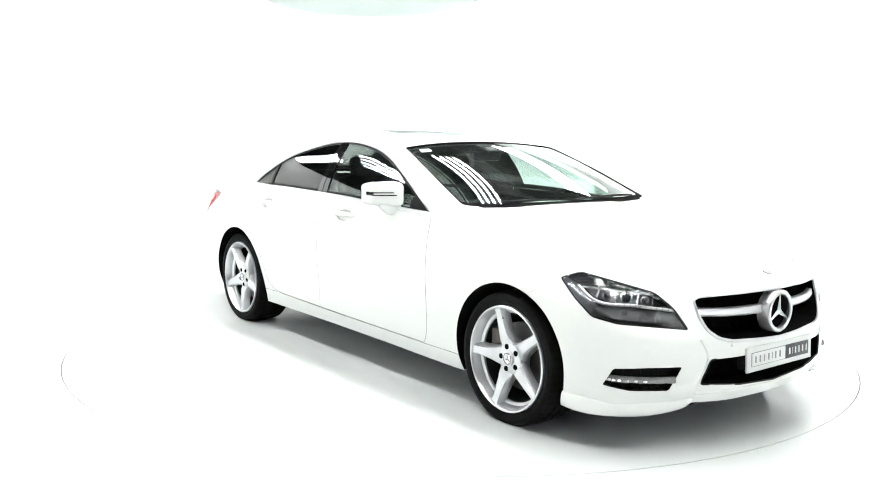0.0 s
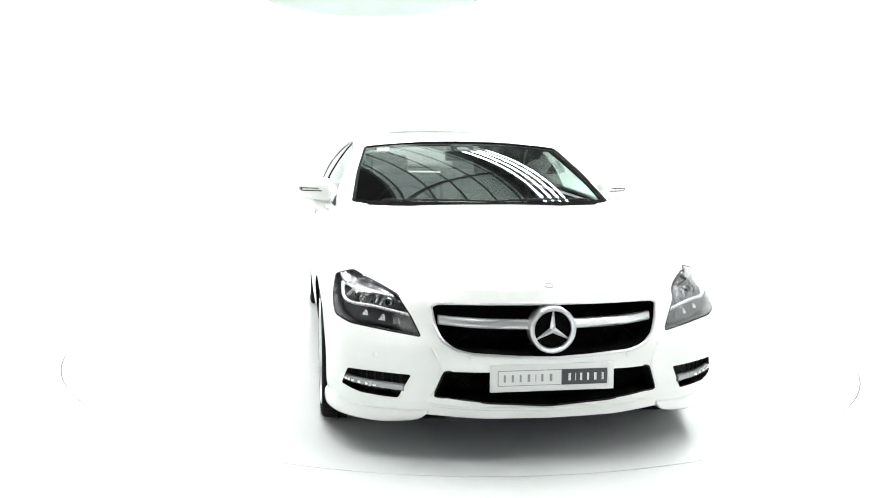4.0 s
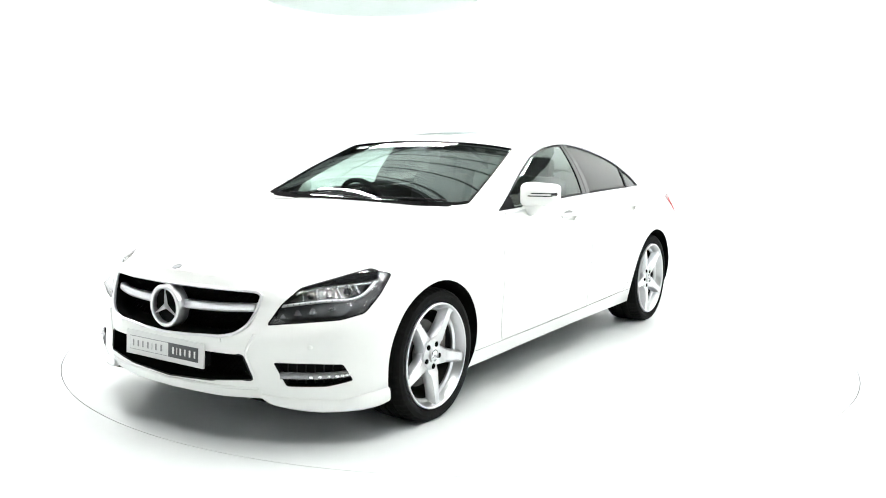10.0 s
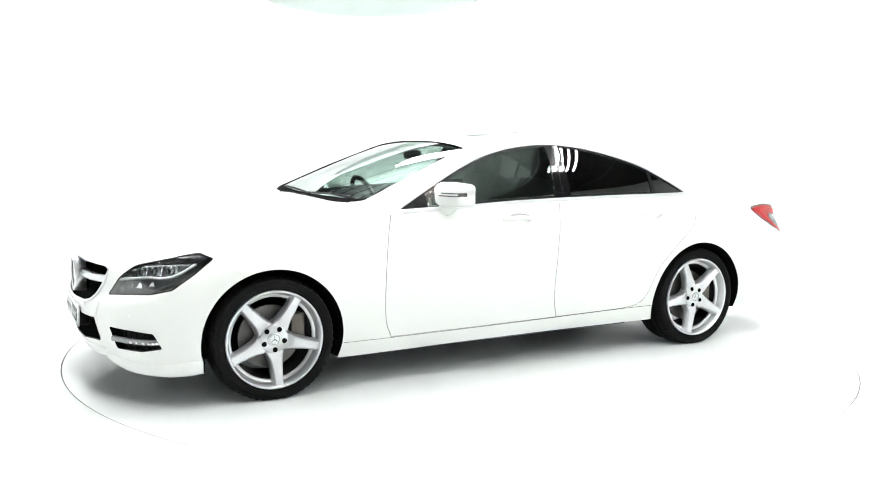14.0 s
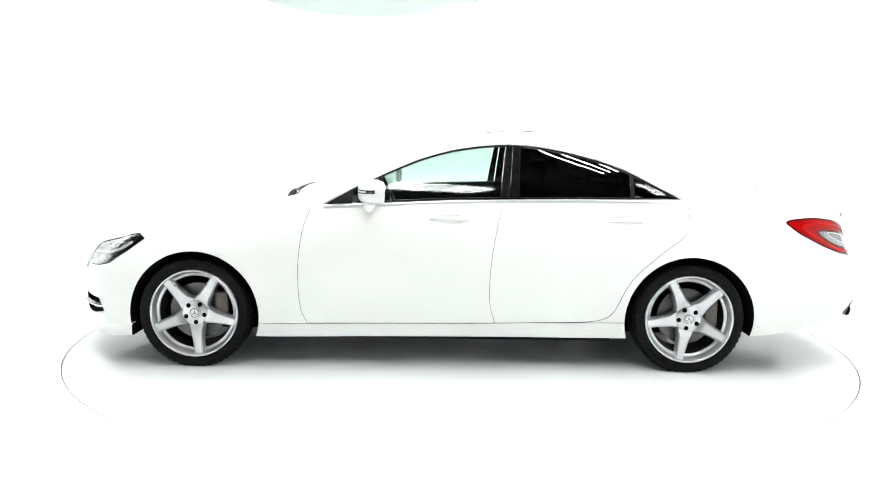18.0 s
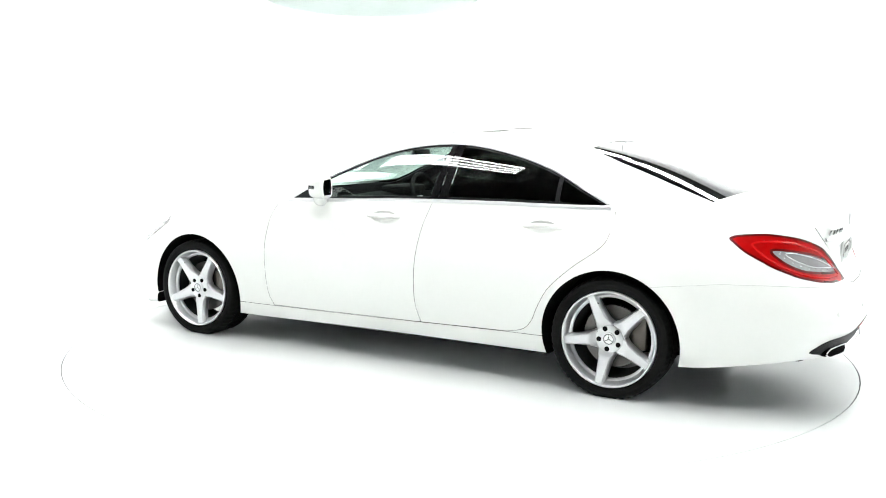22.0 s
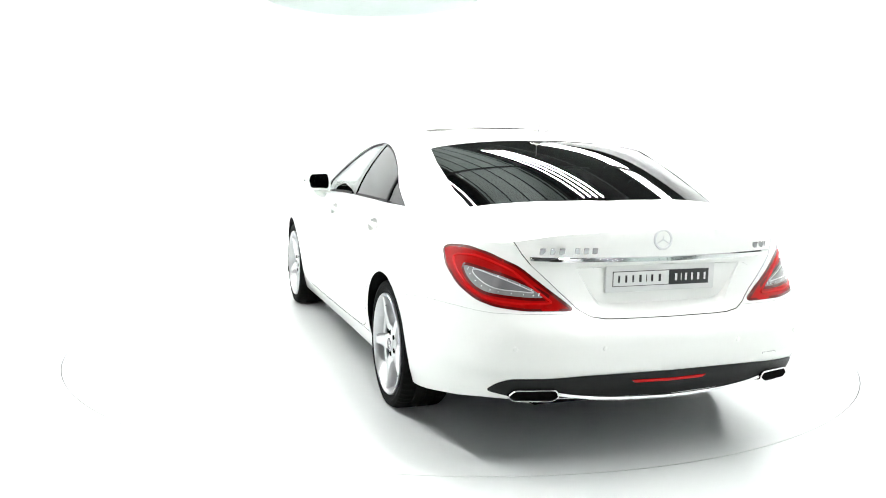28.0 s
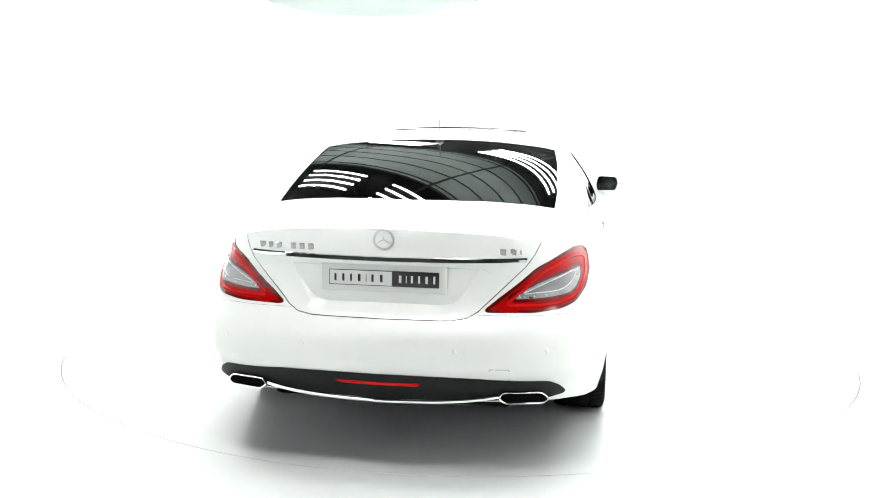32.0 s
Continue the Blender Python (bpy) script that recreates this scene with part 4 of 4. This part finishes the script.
emblem(grille, Matrix.Translation((2.285, 0, 0.584)), 0.098, 0.0085, SILVER, "round silver emblem ring", 0.045)
part("emblem_backing", spin([(0.088, -0.05), (0.088, 0.0)], 40, "x"), LINER, grille, at=Matrix.Translation((2.268, 0, 0.584)))
p = drop(SKIN, TOP, 2.212, 0, 0.001)
part("bonnet_badge", spin([(0.023, 0), (0.023, 0.002), (0.020, 0.0038), (0.015, 0.0038), (0.014, 0.0025), (0.0005, 0.0025)], 28, "z"), PLATEGREY, DOORS["bonnet"][0], "small round silver badge", at=Matrix.Translation(p) @ pose(0, 0, 0, 0, 20, 0))

part("backing", box(0.01, 1.0, 0.17, (2.135, 0, 0.34)), LINER, front)
part("intake_lattice", honeycomb(INTAKE, 2.165, 0.026, (-0.47, 0.265), (0.47, 0.415)), LINER, front, "black honeycomb intake mesh")
for s in (1, -1):
    rows = curve([(2.182, 0.492, 0.222, 0.020), (2.158, 0.545, 0.190, 0.052), (2.085, 0.690, 0.168, 0.072), (1.965, 0.822, 0.165, 0.076), (1.87, 0.876, 0.172, 0.074), (1.80, 0.888, 0.180, 0.070)], 5)
    bm, rings = bmesh.new(), []
    for k, (a, y, c, h) in enumerate(rows):
        p, q = rows[max(0, k - 1)], rows[min(len(rows) - 1, k + 1)]
        out = Vector((q[1] - p[1], p[0] - q[0], 0)).normalized()
        rings.append([bm.verts.new((a + out.x * o, (y + out.y * o) * s, c + u * h)) for o, u in ((-0.04, 0.02), (0.010, 0.0), (0.017, 0.10), (0.019, 0.35), (0.017, 0.72), (0.012, 0.86), (0.002, 0.97), (-0.04, 1.0))])
    for a, b in zip(rings, rings[1:]):
        for k in range(8):
            bm.faces.new((a[k], a[(k + 1) % 8], b[(k + 1) % 8], b[k]))
    bm.faces.new(rings[0]), bm.faces.new(rings[-1])
    bmesh.ops.recalc_face_normals(bm, faces=bm.faces)
    end = [v.co + Vector((-0.001, 0.003 * s, 0)) for v in rings[-1]]
    part("splitter", bm, PAINT, front, "white bumper corner blade", 50)
    part("splitter_end", prism(end, (-0.006, 0, 0)), LINER, front, "black end of the corner blade", 0)
    fin = [(2.218, 0.485, 0.505), (2.236, 0.452, 0.43), (2.228, 0.462, 0.37), (2.208, 0.490, 0.30), (2.181, 0.512, 0.245)]
    part("bumper_fin", tube(curve([(a, y * s, c) for a, y, c in fin], 5), 0.006, 8), PAINT, front, "white edge beside the lower intake")
part("lower_lip", tube(curve([(drop(SKIN, FRONT, y, 0.26).x - 0.002, y, 0.252 - 0.018 * (1 - abs(y) / 0.49) + 0.012) for y in np.linspace(-0.49, 0.49, 13)], 3), 0.009, 8), PAINT, front, "white lip below the intake")
part("intake_edge", bead(SKIN, FRONT, INTAKE, 0.004, 0.0), DARKGREY, front)


def plate(name, at, parent, ink, dark):
    """A silver dealer's plate: a thin frame, a dark block, and bars for its letters."""
    base = part(name, box(0.012, 0.522, 0.113, (0, 0, 0), 0.004), PLATE, parent, "silver dealer plate with a dark half", at=at)
    f = 0.0062
    part("plate_frame", box(0.004, 0.46, 0.064, (f, 0, 0), 0.001), ink, base)
    part("plate_field", box(0.004, 0.262, 0.058, (f + 0.0015, -0.096, 0), 0.0005), PLATE, base)
    part("plate_block", box(0.004, 0.192, 0.064, (f + 0.0015, 0.134, 0), 0.0005), dark, base, "dark grey half of the plate")
    # bars in place of the letters
    for k, w in enumerate((0.020, 0.022, 0.018, 0.026, 0.007, 0.022, 0.026)):
        y = -0.212 + sum((0.020, 0.022, 0.018, 0.026, 0.007, 0.022, 0.026)[:k]) + 0.0125 * k + w / 2
        part("bar", box(0.002, w * 0.42, 0.030, (f + 0.004, y, 0)), ink, base)
    for k, w in enumerate((0.024, 0.007, 0.021, 0.019, 0.024, 0.020)):
        y = 0.058 + sum((0.024, 0.007, 0.021, 0.019, 0.024, 0.020)[:k]) + 0.0095 * k + w / 2
        part("bar", box(0.002, w * 0.42, 0.030, (f + 0.004, y, 0)), PLATE, base)
    return base


part("plate_holder", box(0.05, 0.49, 0.104, (2.266, 0, 0.392), 0.006), BLACK, front, "black plate holder", at=None)
plate("number_plate", AT @ pose(2.298, 0, 0.391, 0, -3, 0), car, PLATEGREY, PLATEDARK)
for s in (1, -1):
    for y, z in ((0.33, 0.47), (0.70, 0.46)):
        v = slanted((1, 0.75 * s if y > 0.5 else 0.1 * s, 0))
        u = onto(v, (2.28 if y < 0.5 else 2.1, y * s, z))
        p = drop(SKIN, v, *u, 0.001)
        part("parking_sensor", spin([(0.011, -0.006), (0.011, 0.001), (0.0095, 0.002), (0.0005, 0.002)], 20, "y"), PAINT, front, at=Matrix.Translation(p) @ v[2].to_track_quat("Y", "Z").to_matrix().to_4x4())

# ---- rear end ----
rear, boot = DOORS["rear_bumper"][0], DOORS["boot_lid"][0]
strip = bmesh.new()
rings = []
for y in np.linspace(-0.578, 0.578, 31):
    x, z = drop(SKIN, REAR, y, 0.868).x, 0.868 - 0.006 * (1 - (y / 0.58) ** 2)
    w = 1.0 - 0.55 * abs(y / 0.578) ** 3
    rings.append([strip.verts.new(p) for p in ((x + 0.01, y, z + 0.011), (x - 0.002, y, z + 0.011), (x - 0.008, y, z + 0.008 * w), (x - 0.016 * w, y, z - 0.007 * w), (x - 0.014 * w, y, z - 0.010 * w), (x + 0.01, y, z - 0.009))])
for a, b in zip(rings, rings[1:]):
    for k in range(6):
        strip.faces.new((a[k], a[(k + 1) % 6], b[(k + 1) % 6], b[k]))
strip.faces.new(rings[0]), strip.faces.new(rings[-1])
bmesh.ops.recalc_face_normals(strip, faces=strip.faces)
part("chrome_strip", strip, CHROME, boot, "wide chrome strip over the plate", 25)
plate("number_plate", AT @ pose(-2.471, 0, 0.782, 0, 0, 180), car, PLATEINK, PLATEINK)
emblem(boot, Matrix.Translation(drop(SKIN, REAR, 0, 0.942, 0.004) + Vector((0.006, 0, 0))) @ pose(0, 0, 0, 0, -4, 180), 0.045, 0.0042, ALLOY, "round chrome emblem")
for y0, widths in ((0.545, (0.032, 0.026, 0.030, 0.0, 0.028, 0.028, 0.030)), (-0.468, (0.03, 0.03, 0.008))):
    y = y0
    for w in widths:
        if w:
            p = drop(SKIN, REAR, y - w / 2, 0.902, 0.002)
            part("badge_bar", box(0.006, w * 0.8, 0.026, p, 0.002, None, pose(0, 0, 0, 0, -15, 0)), DARKCHROME, boot, "chrome badge letter as a plain bar")
        y -= (w or 0.016) + 0.010
DIFFUSER = [(0.752, 0.330), (0.725, 0.368), (0.68, 0.396), (0.4, 0.412), (0, 0.416), (-0.4, 0.412), (-0.68, 0.396), (-0.725, 0.368), (-0.752, 0.330), (-0.66, 0.312), (-0.4, 0.305), (0, 0.298), (0.4, 0.305), (0.66, 0.312)]
part("diffuser", patch(SKIN, REAR, fillet(DIFFUSER, 0.03, 3), 0.004, 0.012, 0.04), DARKGREY, rear, "dark grey lower bumper insert")
lip = [(drop(SKIN, REAR, y, 0.325, 0.012).x - 0.004, y, 0.298 + 0.032 * abs(y / 0.485) ** 3) for y in np.linspace(-0.485, 0.485, 17)]
part("diffuser_lip", tube(curve(lip, 3), 0.0085, 8, False, None, 0.8), CHROME, rear, "chrome lower lip between the exhausts")
part("reflector", patch(SKIN, REAR, fillet([(0.178, 0.378), (-0.178, 0.378), (-0.160, 0.364), (0.160, 0.364)], 0.004), 0.008, 0.008), REDBRIGHT, rear, "narrow red reflector")
for s in (1, -1):
    o = fillet([(0.680 * s, 0.319), (0.655 * s, 0.346), (0.500 * s, 0.350), (0.486 * s, 0.325), (0.512 * s, 0.305), (0.66 * s, 0.303)], 0.02, 4)
    pts = [Vector((drop(SKIN, REAR, a, 0.35).x - 0.014, a, b)) for a, b in o]
    ex = part("exhaust", tube(pts, 0.0042, 8, True), CHROME, car, "chrome exhaust trim", at=AT)
    part("exhaust_inside", prism([p + Vector((0.001, 0, 0)) for p in pts], (0.03, 0, 0)), LINER, ex, smooth=0)
    for y, z in ((0.314, 0.523), (0.655, 0.524)):
        v = slanted((-1, 0.55 * s if y > 0.5 else 0.05 * s, 0))
        p = drop(SKIN, v, *onto(v, (-2.58 if y < 0.5 else -2.48, y * s, z)), 0.001)
        part("parking_sensor", spin([(0.011, -0.006), (0.011, 0.001), (0.0095, 0.002), (0.0005, 0.002)], 20, "y"), PAINT, rear, at=Matrix.Translation(p) @ v[2].to_track_quat("Y", "Z").to_matrix().to_4x4())
tow = fillet([(-0.45, 0.405), (-0.53, 0.405), (-0.53, 0.455), (-0.45, 0.455)], 0.006)
part("tow_cover", band(SKIN, REAR, tow, grown(tow, -0.0022), 0.0008, 0.003), PLATEGREY, rear, "towing eye cover outline")

# ---- mirrors, aerial, wipers ----
for s in (1, -1):
    bm = bmesh.new()
    bmesh.ops.create_uvsphere(bm, u_segments=32, v_segments=20, radius=1)
    for v in bm.verts:
        x, y, z = v.co
        r = (abs(x) ** 3.4 + abs(y) ** 6 + abs(z) ** 4.2) ** (1 / 4.2)
        x, y, z = x / r, y / r, z / r
        v.co = (0.392 + (0.080 if x > 0 else 0.070) * x - 0.035 * y, s * (0.913 + 0.087 * y), 1.032 + (0.066 - 0.006 * y) * z)
    bmesh.ops.bisect_plane(bm, geom=bm.verts[:] + bm.edges[:] + bm.faces[:], plane_co=(0.352, 0.913 * s, 0), plane_no=(-1, -0.28 * s, 0), clear_outer=True)
    bmesh.ops.holes_fill(bm, edges=[e for e in bm.edges if e.is_boundary])
    mirror = part("door_mirror", bm, PAINT, car, "white door mirror with a dark indicator slot", at=AT)
    rim = fillet([(0.843, 0.979), (0.974, 0.985), (0.988, 1.04), (0.974, 1.083), (0.85, 1.086), (0.836, 1.03)], 0.02)
    base_x = 0.352 + 0.28 * 0.913
    face = [Vector((base_x - 0.28 * y - 0.001, y * s, z)) for y, z in rim]
    part("mirror_glass", prism(face, (-0.003, 0, 0)), MIRROR, mirror, "mirror glass", 0)
    part("mirror_rim", tube([p + Vector((-0.001, 0, 0)) for p in face], 0.004, 6, True), PAINT, mirror, "white mirror rim")
    part("stalk", tube(curve([(0.43, s * 0.83, 0.945), (0.425, s * 0.885, 0.955), (0.41, s * 0.912, 0.985)], 4), 0.037, 12), PAINT, mirror)
    tree = BVHTree.FromObject(mirror, bpy.context.evaluated_depsgraph_get())
    pts = []
    for y in np.linspace(0.86, 0.99, 9):
        hit = tree.ray_cast(Vector((1.2, s * y, 1.036)), Vector((-1, 0, 0)))[0]
        if hit is not None:
            pts.append(hit + Vector((0.001, 0, 0)))
    for a in (0.42, 0.38):
        hit = tree.ray_cast(Vector((a, s * 1.5, 1.038)), Vector((0, -s, 0)))[0]
        if hit is not None:
            pts.append(hit + Vector((0, s * 0.001, 0)))
    part("indicator", tube(curve([q + Vector((0, 0, 0.006)) for q in pts[2:]], 3), 0.0032, 6), BLACK, mirror, "dark indicator slot")
    part("indicator", tube(curve([q - Vector((0, 0, 0.009)) for q in pts[1:]], 3), 0.0032, 6), BLACK, mirror, "dark indicator slot")
    part("indicator_lens", tube([q - Vector((0, 0, 0.0015)) for q in pts[-3:]], 0.0075, 6), DARKLENS, mirror, "smoked indicator lens")

p = drop(CAB, TOP, -1.20, 0)
part("aerial_foot", spin([(0.028, 0), (0.02, 0.012), (0.008, 0.025), (0.004, 0.03)], 16, "z"), PAINT, car, "white roof aerial foot", at=AT @ Matrix.Translation(p))
part("aerial", tube([p + Vector((0, 0, 0.02)), p + Vector((-0.035, 0, 0.110))], 0.0028, 6), PLATEGREY, car, "short roof aerial", at=AT)
COWL = [(0.993, 0.0), (0.986, 0.25), (0.959, 0.5), (0.930, 0.64), (0.885, 0.66), (0.93, 0.5), (0.957, 0.25), (0.966, 0.0)]
COWL = COWL + [(a, -b) for a, b in COWL[-2:0:-1]]
part("cowl", patch(SKIN, TOP, COWL[:7] + [(0.966, 0)] + COWL[8:], 0.001, 0.01, 0.05), LINER, car, "black plastic cowl below the windscreen", at=AT)
for y0, y1, x0, x1 in ((-0.52, 0.08, 0.93, 0.975), (0.05, 0.60, 0.97, 0.91)):
    rows = [drop(SKIN, TOP, x0 + (x1 - x0) * f - 0.02, y0 + (y1 - y0) * f, 0.007) for f in np.linspace(0, 1, 8)]
    wiper = part("wiper", tube(rows, 0.006, 6), BLACK, car, "black windscreen wiper", at=AT)
part("tax_disc", patch(CAB, TOP, [(0.215, -0.53), (0.255, -0.535), (0.255, -0.46), (0.215, -0.455)], -0.008, 0.001), WHITEPLASTIC, car, "small white windscreen sticker", at=AT)

# ---- cabin ----
part("floor_pan", box(2.5, 1.48, 0.02, (-0.44, 0, 0.325)), LINER, car, at=AT)
part("undertray", box(2.06, 1.40, 0.07, (0, 0, 0.166), 0.02), LINER, car, "black underbody tray", at=AT)
part("engine_tray", box(3.2, 1.0, 0.06, (0.1, 0, 0.172), 0.02), LINER, car, "black engine undertray", at=AT)
part("silencer", box(0.62, 1.05, 0.10, (-2.04, 0, 0.275), 0.03), LINER, car, "dark exhaust silencer", at=AT)
part("nose_tray", box(0.42, 1.15, 0.05, (1.95, 0, 0.208), 0.02), LINER, car, "black nose undertray", at=AT)
part("dashboard", tube(curve([(0.70, -0.70, 0.80), (0.68, -0.37, 0.82), (0.68, 0, 0.81), (0.68, 0.37, 0.81), (0.70, 0.70, 0.80)], 6), 0.125, 12, False, None, 1.7), CABIN, car, "black dashboard", at=AT)
part("instrument_hood", box(0.2, 0.34, 0.07, (0.58, -0.37, 0.95), 0.03), CABIN, car, at=AT)
wheel_at = AT @ Matrix.Translation((0.38, -0.37, 0.90)) @ pose(0, 0, 0, 0, 24, 0)
wheel_bm = spin([(0.178 + 0.016 * math.cos(a), 0.016 * math.sin(a)) for a in np.linspace(0, 2 * math.pi, 9)[:-1]], 40, "x", None, True)
sw = part("steering_wheel", wheel_bm, CABIN, car, "black leather steering wheel", at=wheel_at)
part("wheel_boss", box(0.05, 0.16, 0.12, (0, 0, -0.01), 0.02), CABIN, sw)
part("wheel_spoke", box(0.02, 0.34, 0.03, (0, 0, 0), 0.006), SILVER, sw)
for x, y, back in ((-0.18, 0.37, 0.20), (-0.18, -0.37, 0.20), (-1.02, 0.36, 0.16), (-1.02, -0.36, 0.16)):
    seat = part("seat_cushion", box(0.52, 0.50, 0.16, (x, y, 0.52), 0.05), CABIN, car, "black leather seat", at=AT)
    part("seat_back", box(0.13, 0.48, 0.58, (x - 0.30, y, 0.80), 0.05, None, pose(0, 0, 0, 0, -18, 0)), CABIN, seat)
    part("head_rest", box(0.10, 0.26, 0.15, (x - 0.40, y, 1.135), 0.04, None, pose(0, 0, 0, 0, -14, 0)), CABIN, seat)
part("parcel_shelf", box(0.55, 1.36, 0.03, (-1.60, 0, 0.985), 0.008), CABIN, car, at=AT)
part("mirror_inside", box(0.03, 0.22, 0.06, (0.22, 0, 1.225), 0.015), BLACK, car, "black interior mirror", at=AT)
part("sensor_housing", patch(CAB, TOP, fillet([(0.175, 0.07), (0.30, 0.06), (0.30, -0.06), (0.175, -0.07)], 0.015), -0.010, 0.02), BLACK, car, "black sensor housing behind the windscreen", at=AT)
part("sensor_window", patch(CAB, TOP, fillet([(0.235, 0.035), (0.275, 0.035), (0.275, -0.035), (0.235, -0.035)], 0.01), -0.0085, 0.002), LAMPMID, car, "grey sensor window", at=AT)
part("console", box(0.9, 0.2, 0.3, (0.1, 0, 0.52), 0.04), CABIN, car, at=AT)

# ---- wheels ----
def tyre_mesh():
    bm = bmesh.new()
    steps = 168
    prof = ((0.2575, 0.108), (0.2605, 0.120), (0.285, 0.128), (0.303, 0.122), (0.3105, 0.112), (0.3145, 0.095), (0.3155, 0.062), (0.3095, 0.060), (0.3095, 0.052), (0.3160, 0.050), (0.3165, 0.006), (0.3100, 0.004))
    prof = prof + tuple((r, -h) for r, h in prof[::-1])
    rings = []
    for i, (r, h) in enumerate(prof):
        ring = []
        r = 0.256 + (r - 0.256) * 1.14
        for k in range(steps):
            a = 2 * math.pi * (k + (0.6 * abs(h) / 0.1 if r > 0.305 else 0)) / steps
            rr = r - (0.0065 if (k % 3 == 0 and 0.07 < abs(h) < 0.121 and r > 0.3) else 0)
            z = rr * math.sin(a)
            sag = max(0.0, -0.3125 - z)
            ring.append(bm.verts.new((rr * math.cos(a), h * (1 + 0.8 * sag), z + sag)))
        rings.append(ring)
    for a, b in zip(rings, rings[1:]):
        for k in range(steps):
            bm.faces.new((a[k], a[(k + 1) % steps], b[(k + 1) % steps], b[k]))
    bmesh.ops.recalc_face_normals(bm, faces=bm.faces)
    return finish(bm, "tyre", 30)


def spoke_mesh():
    """One flat five-spoke arm, in the wheel's plane, pointing down."""
    bm = bmesh.new()
    rows = []
    for r, w, h in ((0.035, 0.034, 0.090), (0.068, 0.048, 0.092), (0.080, 0.0445, 0.095), (0.092, 0.0395, 0.104), (0.115, 0.0335, 0.107), (0.17, 0.0280, 0.112), (0.222, 0.0252, 0.113), (0.236, 0.0268, 0.116), (0.2475, 0.031, 0.1215)):
        half = [(w + 0.006, h - 0.045), (w + 0.001, h - 0.011), (w - 0.003, h - 0.0035), (w - 0.0055, h - 0.0060), (w - 0.0085, h)]
        rows.append([(-a, b) for a, b in half] + half[::-1])
        rows[-1] = [bm.verts.new((a, b, -r)) for a, b in rows[-1]]
    for a, b in zip(rows, rows[1:]):
        for k in range(9):
            bm.faces.new((a[k], a[k + 1], b[k + 1], b[k]))
    bm.faces.new(rows[0]), bm.faces.new(rows[-1])
    bmesh.ops.recalc_face_normals(bm, faces=bm.faces)
    return finish(bm, "spoke", 30)


def rim_mesh():
    prof = ((0.2565, 0.112), (0.2565, 0.124), (0.253, 0.128), (0.247, 0.1275), (0.243, 0.122), (0.237, 0.104), (0.231, 0.088), (0.229, 0.080), (0.222, 0.077), (0.216, 0.072), (0.215, 0.06), (0.24, 0.06))
    return finish(spin(list(prof), 96, "y", None, True), "rim", 35)


TYRE_ME, SPOKE_ME, RIM_ME = tyre_mesh(), spoke_mesh(), rim_mesh()
BARREL_ME = finish(spin([(0.214, 0.062), (0.205, 0.02), (0.20, -0.10), (0.205, -0.105), (0.215, -0.09), (0.23, 0.06)], 72, "y", None, True), "barrel", 35)
HUB_ME = finish(spin([(0.0005, 0.106), (0.032, 0.106), (0.035, 0.103), (0.036, 0.099), (0.062, 0.0985), (0.072, 0.0945), (0.076, 0.086), (0.076, 0.03)], 40, "y"), "hub", 35)
BOLT_ME = finish(spin([(0.0135, 0.085), (0.0135, 0.1005), (0.0105, 0.1012), (0.0005, 0.100)], 12, "y"), "bolt", 35)
VALVE_ME = finish(tube([(0.118, 0.095, 0.178), (0.105, 0.108, 0.158)], 0.006, 8), "valve", 35)
DISC_ME = finish(spin([(0.07, 0.02), (0.165, 0.02), (0.165, 0.0), (0.07, 0.0)], 64, "y", None, True), "brake_disc", 35)
CAP_ME = finish(spin([(0.0335, 0.104), (0.0335, 0.1085), (0.030, 0.1095), (0.0005, 0.1095)], 32, "y"), "cap", 35)
for wx, wy in WHEELS:
    m = AT @ Matrix.Translation((wx, wy * 0.788, 0.314)) @ pose(0, 0, 0, 0, 0, 0 if wy > 0 else 180)
    wheel = new("wheel")
    wheel.parent, wheel.matrix_basis = car, m
    tagged(wheel, "silver five-spoke alloy wheel with a low black tyre")
    part("tyre", TYRE_ME, RUBBER, wheel, "low-profile black tyre")
    part("rim", RIM_ME, ALLOY, wheel, "silver alloy rim")
    rolled = {(1, 1): 5, (1, -1): -19, (-1, 1): -11, (-1, -1): 1}[(1 if wx > 0 else -1, wy)]
    for k in range(5):
        part("spoke", SPOKE_ME, ALLOY, wheel, at=pose(0, 0, 0, 0, 72 * k + rolled, 0))
        a = radians(-90 - 72 * k - rolled)
        part("bolt", BOLT_ME, LINER, wheel, "dark wheel bolt", at=Matrix.Translation((0.056 * math.cos(a), 0, 0.056 * math.sin(a))))
    part("valve", VALVE_ME, BLACK, wheel, "black tyre valve", at=pose(0, 0, 0, 0, rolled - 3, 0))
    part("barrel", BARREL_ME, BARREL, wheel, "dark inner barrel")
    part("hub", HUB_ME, ALLOY, wheel)
    part("centre_cap", CAP_ME, SILVER, wheel, "silver centre cap")
    emblem(wheel, Matrix.Translation((0, 0.1095, 0)) @ pose(0, 0, 0, 0, 0, 90), 0.029, 0.0024, LAMPCHROME, "small round cap emblem")
    part("brake_disc", DISC_ME, BRAKE, wheel, "grey brake disc")
    f = 1 if wx > 0 else -1
    part("caliper", box(0.075, 0.06, 0.17, (-0.145 * (1 if wy > 0 else -1), 0.025, 0.03), 0.012), CALIPER, wheel, "grey brake caliper")


def motions():
    rows = [(t / 2, pose(0, 0, 0, 0, 0, TURN_START + TURN_RATE * t / 2)) for t in range(65)]
    walk(table, rows)
    walk(car, rows)


motions()
